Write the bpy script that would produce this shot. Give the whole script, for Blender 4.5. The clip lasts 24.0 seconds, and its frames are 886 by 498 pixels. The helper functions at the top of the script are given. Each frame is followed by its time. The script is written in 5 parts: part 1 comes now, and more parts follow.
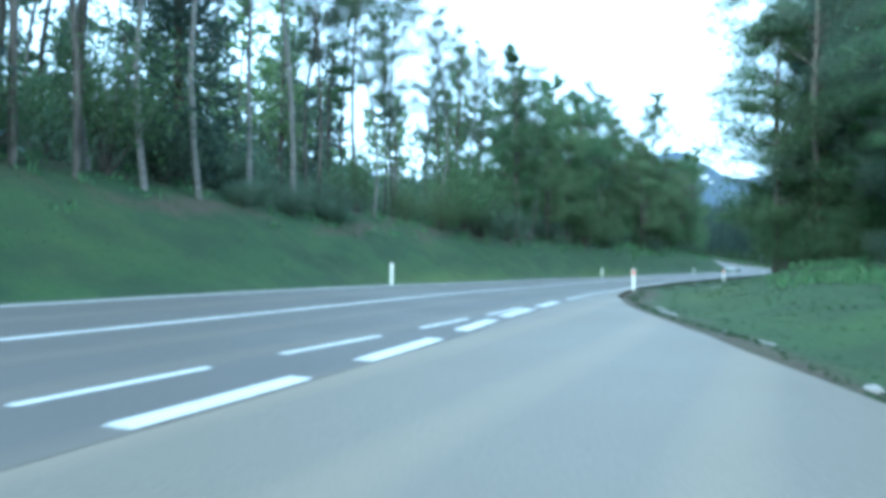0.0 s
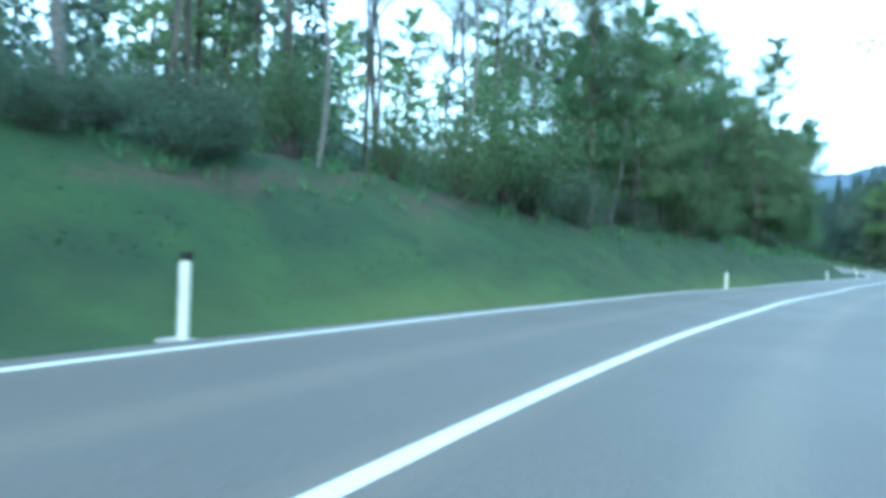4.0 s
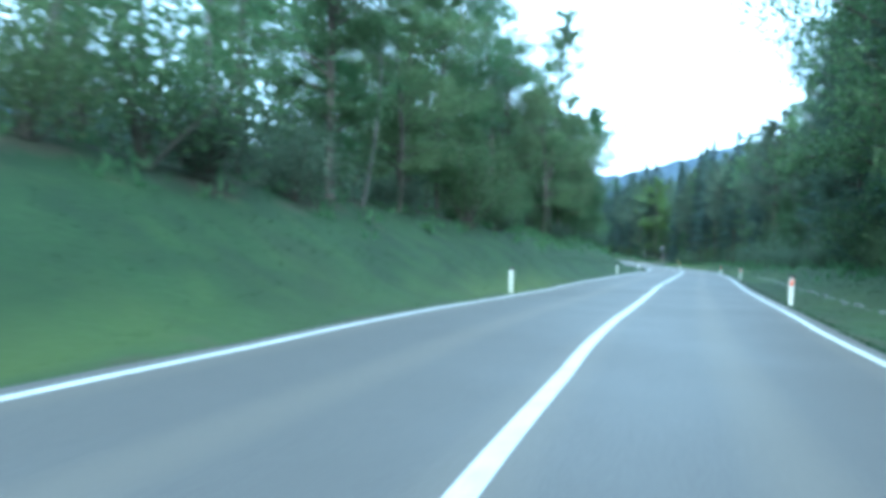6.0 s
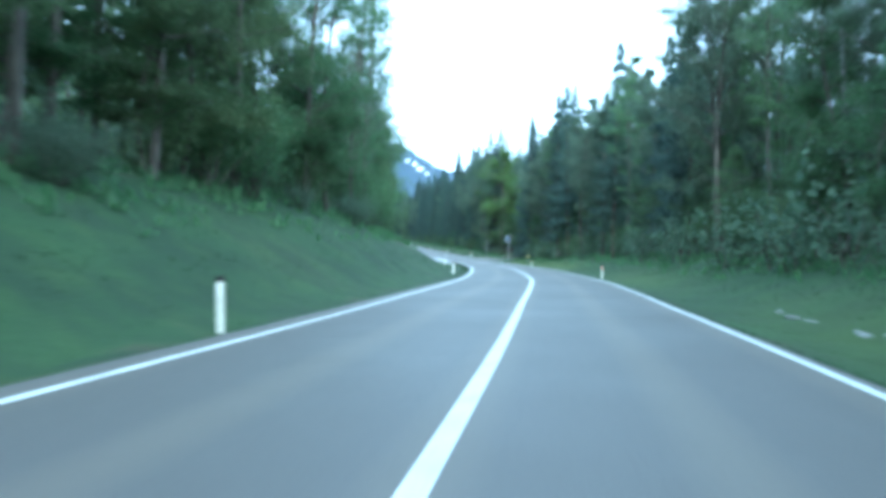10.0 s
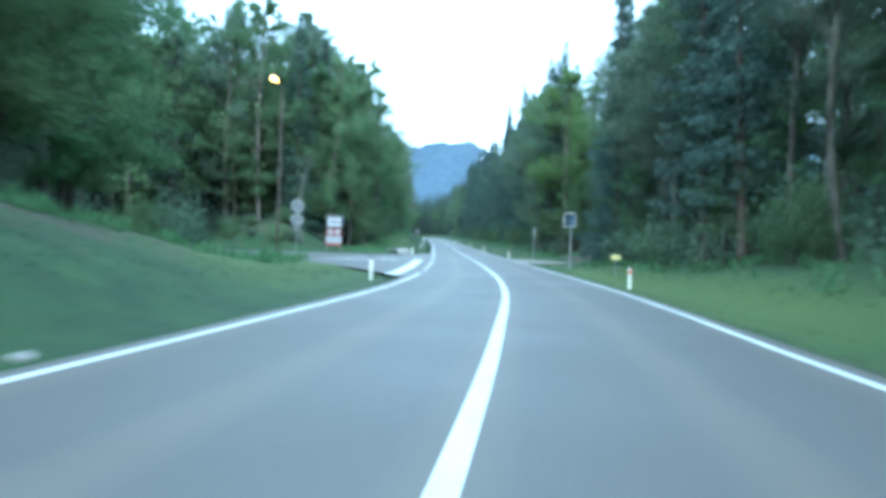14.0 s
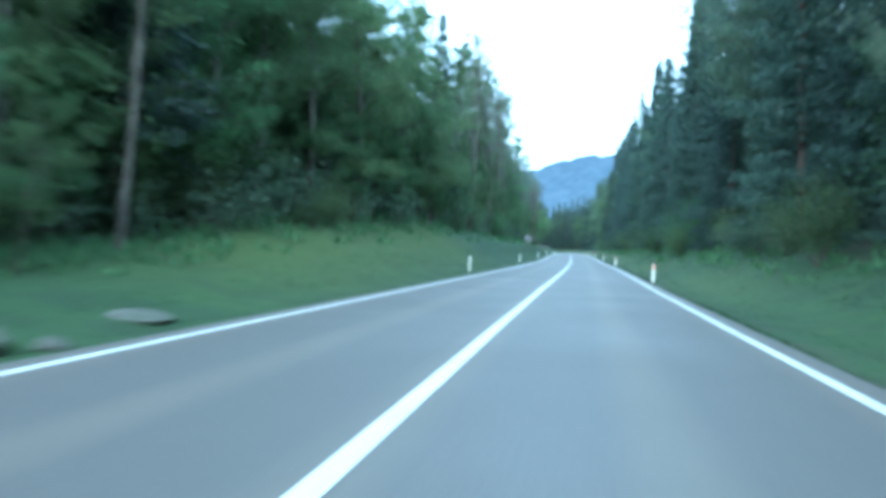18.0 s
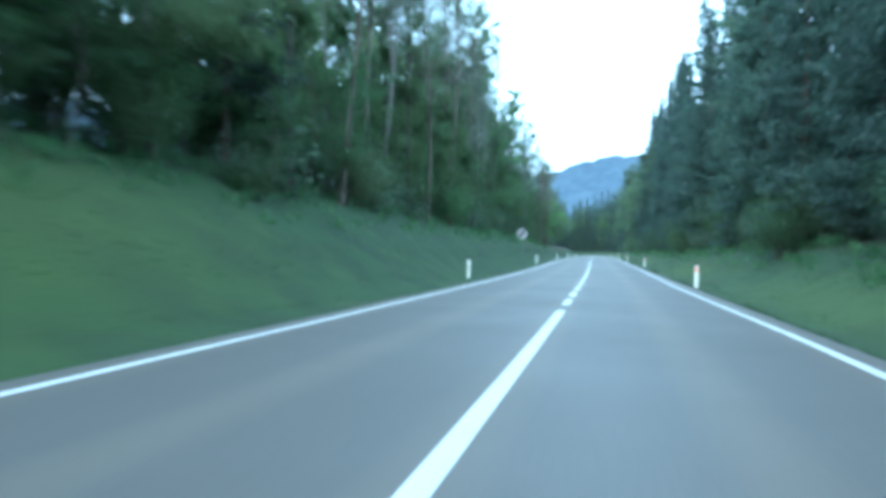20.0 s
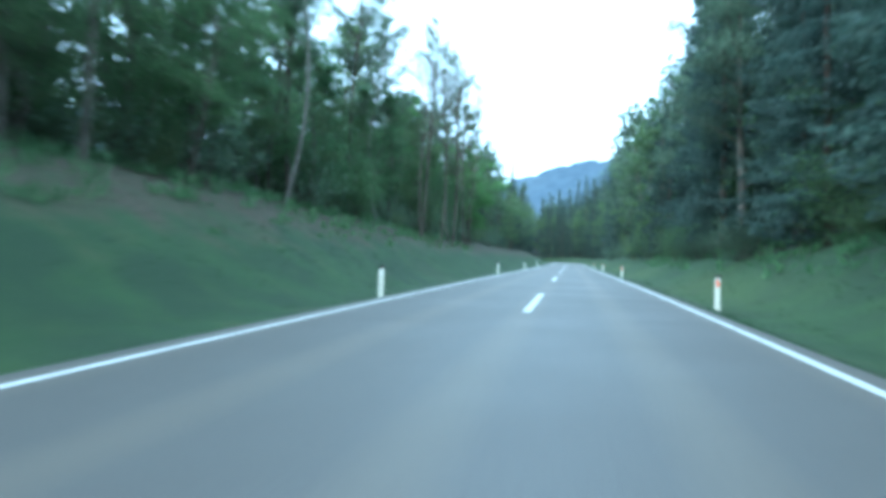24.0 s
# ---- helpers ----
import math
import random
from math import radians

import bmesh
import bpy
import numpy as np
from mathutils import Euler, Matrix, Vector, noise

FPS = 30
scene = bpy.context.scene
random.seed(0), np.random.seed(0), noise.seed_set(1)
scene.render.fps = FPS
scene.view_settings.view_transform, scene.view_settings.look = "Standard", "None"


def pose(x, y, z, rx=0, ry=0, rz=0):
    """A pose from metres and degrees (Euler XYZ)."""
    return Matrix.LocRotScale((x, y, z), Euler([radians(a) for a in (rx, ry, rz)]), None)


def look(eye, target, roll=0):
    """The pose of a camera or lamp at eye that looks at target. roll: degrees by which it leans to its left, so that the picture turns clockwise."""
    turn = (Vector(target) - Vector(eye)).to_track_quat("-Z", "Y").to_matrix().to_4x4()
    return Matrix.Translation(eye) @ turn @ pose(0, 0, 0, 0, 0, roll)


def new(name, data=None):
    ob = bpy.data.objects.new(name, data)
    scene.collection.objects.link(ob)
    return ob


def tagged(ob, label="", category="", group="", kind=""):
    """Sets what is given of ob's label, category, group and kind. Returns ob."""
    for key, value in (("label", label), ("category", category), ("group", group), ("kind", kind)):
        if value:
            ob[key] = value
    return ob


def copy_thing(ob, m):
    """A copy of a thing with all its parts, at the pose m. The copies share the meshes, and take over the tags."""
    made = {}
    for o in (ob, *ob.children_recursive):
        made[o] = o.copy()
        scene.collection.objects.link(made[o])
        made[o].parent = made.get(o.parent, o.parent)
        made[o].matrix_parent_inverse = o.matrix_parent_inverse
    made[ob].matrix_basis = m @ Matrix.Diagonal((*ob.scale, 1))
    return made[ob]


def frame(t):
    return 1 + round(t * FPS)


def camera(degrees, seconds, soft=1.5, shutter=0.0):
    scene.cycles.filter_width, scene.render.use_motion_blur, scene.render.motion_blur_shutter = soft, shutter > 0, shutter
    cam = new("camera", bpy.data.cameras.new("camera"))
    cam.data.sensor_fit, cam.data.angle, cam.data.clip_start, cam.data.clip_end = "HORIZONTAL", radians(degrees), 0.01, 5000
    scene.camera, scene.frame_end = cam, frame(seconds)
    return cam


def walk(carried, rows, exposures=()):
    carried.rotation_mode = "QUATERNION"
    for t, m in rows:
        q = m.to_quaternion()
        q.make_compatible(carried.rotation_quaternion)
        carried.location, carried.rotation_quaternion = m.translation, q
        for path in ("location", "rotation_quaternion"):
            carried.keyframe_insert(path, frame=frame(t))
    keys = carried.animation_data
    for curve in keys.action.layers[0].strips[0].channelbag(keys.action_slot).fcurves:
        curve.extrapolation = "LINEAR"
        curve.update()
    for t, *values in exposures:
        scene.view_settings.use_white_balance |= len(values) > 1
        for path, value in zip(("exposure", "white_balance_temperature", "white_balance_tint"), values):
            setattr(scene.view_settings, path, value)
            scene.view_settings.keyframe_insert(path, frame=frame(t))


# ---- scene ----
cam = camera(65.0, 24.0, soft=4.6, shutter=0.6)
PATH = [
    (0, (-0.542, 4.126, 1.463), (-0.290, 14.121, 1.650), 0.90),
    (0.5, (-0.213, 6.057, 1.494), (-0.403, 16.052, 1.729), 1.24),
    (1, (-0.087, 7.942, 1.497), (-0.578, 17.929, 1.628), 1.21),
    (1.5, (0.039, 10.140, 1.488), (-0.668, 20.113, 1.663), 1.30),
    (2, (0.196, 12.565, 1.493), (-0.700, 22.524, 1.670), 1.32),
    (2.5, (0.387, 15.100, 1.518), (-0.642, 25.046, 1.667), 1.44),
    (3, (0.614, 17.624, 1.548), (-0.448, 27.567, 1.652), 1.68),
    (3.5, (0.878, 20.020, 1.572), (-0.059, 29.976, 1.637), 2.00),
    (4, (1.176, 22.167, 1.574), (0.598, 32.150, 1.630), 2.28),
    (4.5, (1.740, 24.362, 1.563), (1.874, 34.361, 1.634), 1.98),
    (5, (2.424, 26.731, 1.553), (3.224, 36.698, 1.612), 2.18),
    (5.5, (3.486, 29.355, 1.572), (4.978, 39.243, 1.648), 2.14),
    (6, (4.962, 32.365, 1.618), (7.146, 42.123, 1.706), 1.88),
    (6.5, (6.912, 35.825, 1.621), (9.697, 45.429, 1.730), 1.58),
    (7, (9.250, 39.841, 1.638), (12.534, 49.286, 1.752), 1.86),
    (7.5, (12.003, 44.368, 1.655), (15.599, 53.698, 1.793), 1.94),
    (8, (14.854, 49.124, 1.648), (18.599, 58.395, 1.792), 1.43),
    (8.5, (17.980, 54.075, 1.674), (21.781, 63.323, 1.804), 1.00),
    (9, (21.267, 59.130, 1.726), (25.162, 68.339, 1.824), 1.31),
    (9.5, (24.780, 64.311, 1.774), (28.817, 73.460, 1.865), 1.30),
    (10, (28.068, 69.535, 1.797), (32.135, 78.670, 1.881), 1.26),
    (10.5, (31.337, 74.750, 1.808), (35.363, 83.904, 1.878), 1.40),
    (11, (34.678, 79.970, 1.808), (38.612, 89.164, 1.858), 1.72),
    (11.5, (38.118, 85.223, 1.808), (41.942, 94.463, 1.833), 2.10),
    (12, (41.658, 90.521, 1.808), (45.392, 99.798, 1.806), 2.26),
    (12.5, (44.812, 96.346, 1.813), (48.318, 105.711, 1.798), 2.58),
    (13, (48.109, 102.176, 1.806), (51.435, 111.607, 1.802), 2.63),
    (13.5, (51.246, 108.184, 1.783), (54.442, 117.660, 1.817), 2.33),
    (14, (54.410, 114.434, 1.770), (57.474, 123.953, 1.834), 1.84),
    (14.5, (57.826, 121.179, 1.776), (60.665, 130.767, 1.864), 1.71),
    (15, (61.085, 128.273, 1.799), (63.663, 137.935, 1.905), 1.80),
    (15.5, (64.180, 135.662, 1.865), (66.426, 145.406, 1.993), 1.97),
    (16, (67.003, 143.506, 1.968), (68.907, 153.322, 2.123), 1.82),
    (16.5, (69.638, 151.436, 2.097), (71.242, 161.305, 2.265), 1.73),
    (17, (72.393, 159.663, 2.242), (73.716, 169.573, 2.431), 1.84),
    (17.5, (75.216, 168.378, 2.407), (76.299, 178.317, 2.616), 1.88),
    (18, (78.099, 177.262, 2.625), (79.049, 187.214, 2.869), 1.79),
    (18.5, (81.042, 186.359, 2.865), (81.914, 196.317, 3.147), 1.76),
    (19, (83.758, 195.401, 3.098), (84.526, 205.367, 3.394), 1.52),
    (19.5, (86.300, 204.392, 3.321), (86.973, 214.365, 3.617), 1.36),
    (20, (88.763, 213.294, 3.545), (89.382, 223.271, 3.832), 1.38),
    (20.5, (91.237, 222.085, 3.772), (91.878, 232.061, 4.052), 1.55),
    (21, (93.835, 230.743, 4.005), (94.606, 240.709, 4.285), 1.68),
    (21.5, (96.446, 239.272, 4.254), (97.297, 249.231, 4.539), 1.68),
    (22, (98.889, 247.874, 4.531), (99.799, 257.828, 4.812), 1.74),
    (22.5, (101.287, 256.572, 4.824), (102.237, 266.521, 5.148), 1.80),
    (23, (103.673, 265.327, 5.132), (104.647, 275.274, 5.469), 2.03),
    (23.5, (106.405, 274.293, 5.449), (107.384, 284.239, 5.805), 1.67),
    (24, (109.053, 283.418, 5.762), (110.012, 293.365, 6.139), 1.56),
]
walk(cam, [(t, look(eye, target, roll)) for t, eye, target, roll in PATH],
     exposures=[(0, 1.16, 4780, -6), (4.5, 1.36, 4760, -8), (9, 1.46, 4790, -7), (12, 1.42, 4720, -7), (15, 1.42, 4820, -7), (18, 1.46, 4680, -8), (21, 1.38, 4800, -8), (24, 1.4, 4860, -8)])

# ---- sky and light: an overcast evening ----
SUN_EL, SUN_AZ = radians(28), radians(205)
world = bpy.data.worlds.new("overcast_sky")
scene.world = world
world.use_nodes = True
wn, wl = world.node_tree.nodes, world.node_tree.links
sky = wn.new("ShaderNodeTexSky")
sky.sky_type, sky.sun_disc = "NISHITA", False
sky.sun_elevation, sky.sun_rotation = SUN_EL, SUN_AZ
sky.air_density, sky.dust_density, sky.ozone_density = 1.0, 6.0, 1.0
cloud = wn.new("ShaderNodeMix")
cloud.data_type = "RGBA"
cloud.inputs[0].default_value = 0.8
cloud.inputs[7].default_value = (7.6, 9.0, 10.2, 1)
wl.new(sky.outputs[0], cloud.inputs[6])
wl.new(cloud.outputs[2], wn["Background"].inputs[0])
wn["Background"].inputs[1].default_value = 0.15
sun = new("sun", bpy.data.lights.new("sun", "SUN"))
sun.data.energy, sun.data.angle, sun.data.color = 1.5, radians(45), (1.0, 0.98, 0.95)
sun.matrix_world = look((100 * math.sin(SUN_AZ), 100 * math.cos(SUN_AZ), 100 * math.tan(SUN_EL)), (0, 0, 0))

# ---- materials ----
def shader(name, rough=0.8, metal=0.0):
    m = bpy.data.materials.new(name)
    m.use_nodes = True
    n, l = m.node_tree.nodes, m.node_tree.links
    b = n["Principled BSDF"]
    b.inputs["Roughness"].default_value, b.inputs["Metallic"].default_value = rough, metal
    return m, n, l, b


def tone(n, l, fac, stops):
    r = n.new("ShaderNodeValToRGB")
    while len(r.color_ramp.elements) < len(stops):
        r.color_ramp.elements.new(0.5)
    for e, (p, c) in zip(r.color_ramp.elements, stops):
        e.position, e.color = p, (*c, 1)
    l.new(fac, r.inputs[0])
    return r.outputs[0]


def grain(n, l, scale, detail=4.0, coords="Object", stretch=None):
    tc = n.new("ShaderNodeTexCoord")
    x = n.new("ShaderNodeTexNoise")
    x.inputs["Scale"].default_value, x.inputs["Detail"].default_value = scale, detail
    out = tc.outputs[coords]
    if stretch:
        mp = n.new("ShaderNodeMapping")
        mp.inputs["Scale"].default_value = stretch
        l.new(out, mp.inputs[0])
        out = mp.outputs[0]
    l.new(out, x.inputs["Vector"])
    return x.outputs["Fac"]


def mixed(n, l, a, b, fac, kind="MIX"):
    x = n.new("ShaderNodeMix")
    x.data_type, x.blend_type = "RGBA", kind
    for sock, v in ((x.inputs[0], fac), (x.inputs[6], a), (x.inputs[7], b)):
        if isinstance(v, (int, float)):
            sock.default_value = v
        elif isinstance(v, tuple):
            sock.default_value = (*v, 1)
        else:
            l.new(v, sock)
    return x.outputs[2]


def relief(n, l, b, fac, strength, distance=0.02):
    x = n.new("ShaderNodeBump")
    x.inputs["Strength"].default_value, x.inputs["Distance"].default_value = strength, distance
    l.new(fac, x.inputs["Height"])
    l.new(x.outputs[0], b.inputs["Normal"])


def two_scale(name, dark, light, stain, rough=0.8, fine=30.0, coarse=1.5, bump=0.3, metal=0.0, amount=0.35):
    """A plain material with fine grain and coarse stains."""
    m, n, l, b = shader(name, rough, metal)
    g = grain(n, l, fine)
    base = tone(n, l, g, [(0.3, dark), (0.7, light)])
    s = n.new("ShaderNodeMapRange")
    s.inputs[1].default_value, s.inputs[2].default_value, s.inputs[4].default_value = 0.5, 0.72, amount
    l.new(grain(n, l, coarse), s.inputs[0])
    l.new(mixed(n, l, base, stain, s.outputs[0]), b.inputs["Base Color"])
    relief(n, l, b, g, bump)
    return m


def asphalt(name, dark, light, patch):
    m, n, l, b = shader(name, 0.62)
    g = grain(n, l, 60, 3)
    big = grain(n, l, 0.35, 5)
    base = tone(n, l, g, [(0.3, dark), (0.72, light)])
    s = n.new("ShaderNodeMapRange")
    s.inputs[1].default_value, s.inputs[2].default_value, s.inputs[4].default_value = 0.42, 0.7, 0.6
    l.new(big, s.inputs[0])
    base = mixed(n, l, base, patch, s.outputs[0])
    # worn wheel tracks and a seam run along the road, tinted warm to paint in headlight glow: the map holds metres
    # across and along
    uv = n.new("ShaderNodeUVMap")
    sep = n.new("ShaderNodeSeparateXYZ")
    l.new(uv.outputs[0], sep.inputs[0])
    wave = n.new("ShaderNodeMath")
    wave.operation = "MULTIPLY"
    wave.inputs[1].default_value = 2 * math.pi / 1.55
    l.new(sep.outputs[0], wave.inputs[0])
    cosine = n.new("ShaderNodeMath")
    cosine.operation = "COSINE"
    l.new(wave.outputs[0], cosine.inputs[0])
    track = n.new("ShaderNodeMapRange")
    track.inputs[1].default_value, track.inputs[2].default_value, track.inputs[4].default_value = 0.2, 1.0, 0.22
    l.new(cosine.outputs[0], track.inputs[0])
    base = mixed(n, l, base, (light[0] * 1.5, light[1] * 1.36, light[2] * 1.12), track.outputs[0])
    l.new(base, b.inputs["Base Color"])
    r = n.new("ShaderNodeMapRange")
    r.inputs[3].default_value, r.inputs[4].default_value = 0.5, 0.72
    l.new(big, r.inputs[0])
    l.new(r.outputs[0], b.inputs["Roughness"])
    relief(n, l, b, g, 0.25, 0.006)
    return m


def foliage(name, dark, light, through_light=0.35, rough=0.6):
    """Leaves: each plant its own tint, each leaf a little lighter or darker, some light passing through."""
    m, n, l, b = shader(name, rough)
    info, geo = n.new("ShaderNodeObjectInfo"), n.new("ShaderNodeNewGeometry")
    base = tone(n, l, geo.outputs["Random Per Island"], [(0.0, dark), (1.0, light)])
    hsv = n.new("ShaderNodeHueSaturation")
    hue, val = n.new("ShaderNodeMapRange"), n.new("ShaderNodeMapRange")
    hue.inputs[3].default_value, hue.inputs[4].default_value = 0.475, 0.52
    val.inputs[3].default_value, val.inputs[4].default_value = 0.7, 1.3
    l.new(info.outputs["Random"], hue.inputs[0])
    again = n.new("ShaderNodeMath")
    again.operation = "FRACT"
    times = n.new("ShaderNodeMath")
    times.operation = "MULTIPLY"
    times.inputs[1].default_value = 17.3
    l.new(info.outputs["Random"], times.inputs[0])
    l.new(times.outputs[0], again.inputs[0])
    l.new(again.outputs[0], val.inputs[0])
    l.new(hue.outputs[0], hsv.inputs["Hue"])
    l.new(val.outputs[0], hsv.inputs["Value"])
    l.new(base, hsv.inputs["Color"])
    l.new(hsv.outputs[0], b.inputs["Base Color"])
    tr, mx = n.new("ShaderNodeBsdfTranslucent"), n.new("ShaderNodeMixShader")
    l.new(hsv.outputs[0], tr.inputs[0])
    mx.inputs[0].default_value = through_light
    l.new(b.outputs[0], mx.inputs[1])
    l.new(tr.outputs[0], mx.inputs[2])
    l.new(mx.outputs[0], n["Material Output"].inputs[0])
    return m


def bark(name, dark, light, marks=False):
    m, n, l, b = shader(name, 0.9)
    g = grain(n, l, 6, 5, stretch=(1, 1, 5.0 if marks else 0.25))
    l.new(tone(n, l, g, [(0.35, dark), (0.62, light)]), b.inputs["Base Color"])
    relief(n, l, b, g, 0.6, 0.03)
    return m


def meadow():
    m, n, l, b = shader("meadow", 0.9)
    fine, mid, big = grain(n, l, 9, 6), grain(n, l, 0.9, 4), grain(n, l, 0.12, 4)
    green = tone(n, l, fine, [(0.25, (0.014, 0.041, 0.009)), (0.75, (0.030, 0.071, 0.017))])
    green = mixed(n, l, green, (0.012, 0.033, 0.010), tone(n, l, grain(n, l, 0.6, 6), [(0.40, (0, 0, 0)), (0.62, (0.8, 0.8, 0.8))]))
    green = mixed(n, l, green, (0.044, 0.086, 0.017), tone(n, l, mid, [(0.5, (0, 0, 0)), (0.75, (0.5, 0.5, 0.5))]))
    dry = tone(n, l, big, [(0.55, (0, 0, 0)), (0.75, (0.22, 0.22, 0.22))])
    green = mixed(n, l, green, (0.070, 0.082, 0.033), dry)
    litter = tone(n, l, fine, [(0.3, (0.032, 0.030, 0.017)), (0.7, (0.075, 0.064, 0.038))])
    soil = n.new("ShaderNodeAttribute")
    soil.attribute_name = "litter"
    add = n.new("ShaderNodeMath")
    add.operation = "MULTIPLY_ADD"
    add.inputs[1].default_value = 0.9
    l.new(mid, add.inputs[0])
    l.new(soil.outputs["Fac"], add.inputs[2])
    lush = n.new("ShaderNodeAttribute")
    lush.attribute_name = "lush"
    green = mixed(n, l, green, (0.070, 0.104, 0.018), lush.outputs["Fac"])
    ramp = tone(n, l, add.outputs[0], [(0.62, (0, 0, 0)), (0.95, (1, 1, 1))])
    l.new(mixed(n, l, green, litter, ramp), b.inputs["Base Color"])
    relief(n, l, b, fine, 0.4, 0.05)
    return m


M_ROAD = asphalt("road_asphalt", (0.066, 0.062, 0.057), (0.135, 0.128, 0.117), (0.093, 0.088, 0.081))
M_LAYBY = asphalt("worn_pale_asphalt", (0.120, 0.106, 0.086), (0.200, 0.180, 0.148), (0.160, 0.144, 0.118))
M_PAINT = two_scale("road_paint", (0.50, 0.51, 0.50), (0.68, 0.69, 0.68), (0.30, 0.30, 0.29), 0.55, 40, 3.0, 0.2)
M_GRASS = meadow()
M_BLADE = foliage("grass_blades", (0.032, 0.078, 0.026), (0.048, 0.102, 0.034), 0.55)
M_LEAF = {
    "spring": foliage("spring_leaves", (0.092, 0.155, 0.066), (0.180, 0.255, 0.120), 0.62),
    "beech": foliage("beech_leaves", (0.076, 0.145, 0.062), (0.150, 0.235, 0.105), 0.6),
    "dull": foliage("dull_leaves", (0.084, 0.132, 0.086), (0.160, 0.212, 0.136), 0.6),
    "bright": foliage("bright_maple_leaves", (0.090, 0.185, 0.050), (0.165, 0.285, 0.095), 0.6),
    "spruce": foliage("spruce_needles", (0.050, 0.088, 0.072), (0.086, 0.130, 0.102), 0.5),
}
M_BARK = bark("grey_brown_bark", (0.045, 0.038, 0.030), (0.14, 0.125, 0.10))
M_PALE = bark("pale_birch_bark", (0.09, 0.085, 0.075), (0.25, 0.24, 0.215), True)
M_REDBARK = bark("spruce_bark", (0.05, 0.036, 0.028), (0.13, 0.095, 0.075))
M_ROCK = two_scale("limestone_rock", (0.18, 0.178, 0.17), (0.33, 0.325, 0.31), (0.09, 0.10, 0.08), 0.9, 8, 1.4, 0.8)
M_MOSSY = two_scale("mossy_grey_rock", (0.055, 0.058, 0.048), (0.13, 0.13, 0.115), (0.035, 0.06, 0.025), 0.95, 8, 2.0, 0.8, 0.0, 0.6)
M_WHITE = two_scale("white_plastic", (0.66, 0.67, 0.60), (0.76, 0.77, 0.70), (0.52, 0.54, 0.47), 0.5, 20, 4, 0.05)
M_BLACK = two_scale("black_plastic", (0.012, 0.012, 0.013), (0.028, 0.028, 0.03), (0.04, 0.04, 0.04), 0.5, 20, 4, 0.05)
M_STEEL = two_scale("galvanised_steel", (0.25, 0.26, 0.26), (0.36, 0.37, 0.37), (0.19, 0.20, 0.18), 0.5, 14, 2, 0.1, 0.6)
M_FRAME = two_scale("dull_grey_frame", (0.10, 0.10, 0.10), (0.18, 0.18, 0.18), (0.07, 0.07, 0.07), 0.6, 14, 2, 0.1)
M_SIGN = two_scale("sign_white_sheet", (0.29, 0.30, 0.31), (0.37, 0.38, 0.39), (0.22, 0.23, 0.23), 0.45, 20, 2, 0.02)
M_RED = two_scale("sign_red", (0.26, 0.034, 0.032), (0.33, 0.048, 0.042), (0.20, 0.03, 0.03), 0.4, 20, 3, 0.02)
M_MAROON = two_scale("faded_maroon_sheet", (0.10, 0.028, 0.034), (0.16, 0.045, 0.05), (0.07, 0.03, 0.03), 0.5, 20, 3, 0.02)
M_NAVY = two_scale("dark_blue_sheet", (0.012, 0.026, 0.055), (0.022, 0.042, 0.08), (0.02, 0.03, 0.04), 0.5, 20, 3, 0.02)
M_REFL = two_scale("red_orange_reflector", (0.75, 0.10, 0.04), (0.85, 0.15, 0.06), (0.6, 0.08, 0.04), 0.25, 90, 4, 0.3)
M_REFW = two_scale("white_reflector", (0.78, 0.79, 0.80), (0.9, 0.9, 0.9), (0.7, 0.7, 0.7), 0.2, 90, 4, 0.3)
M_YELLOW = two_scale("sign_yellow", (0.76, 0.68, 0.26), (0.86, 0.79, 0.36), (0.66, 0.6, 0.3), 0.45, 20, 3, 0.02)
M_DARK = two_scale("sign_black", (0.02, 0.02, 0.022), (0.035, 0.035, 0.037), (0.05, 0.05, 0.05), 0.5, 20, 3, 0.02)
M_CONC = two_scale("pale_concrete", (0.30, 0.30, 0.29), (0.42, 0.42, 0.40), (0.22, 0.23, 0.20), 0.9, 18, 2, 0.4)
M_FACE = two_scale("dull_grey_sheet", (0.15, 0.16, 0.165), (0.22, 0.23, 0.235), (0.11, 0.12, 0.12), 0.55, 14, 2, 0.05)
# the hills' blue is distance haze, mixed straight into their base colour
M_HILL = two_scale("painted_haze_forest_hill", (0.036, 0.060, 0.090), (0.060, 0.090, 0.124), (0.088, 0.118, 0.148), 1.0, 0.03, 0.004, 0.0, 0.0, 0.6)
M_SNOW = two_scale("far_snow", (0.75, 0.79, 0.85), (0.85, 0.88, 0.92), (0.6, 0.66, 0.75), 0.9, 0.05, 0.01, 0.0)
M_MIRROR = shader("mirror_glass", 0.03, 1.0)[0]
M_MIRROR.node_tree.nodes["Principled BSDF"].inputs["Base Color"].default_value = (0.82, 0.84, 0.85, 1)
M_LAMP, _n, _l, _b = shader("sodium_lamp_glow", 0.4)
_b.inputs["Emission Color"].default_value, _b.inputs["Emission Strength"].default_value = (1.0, 0.40, 0.05, 1), 7

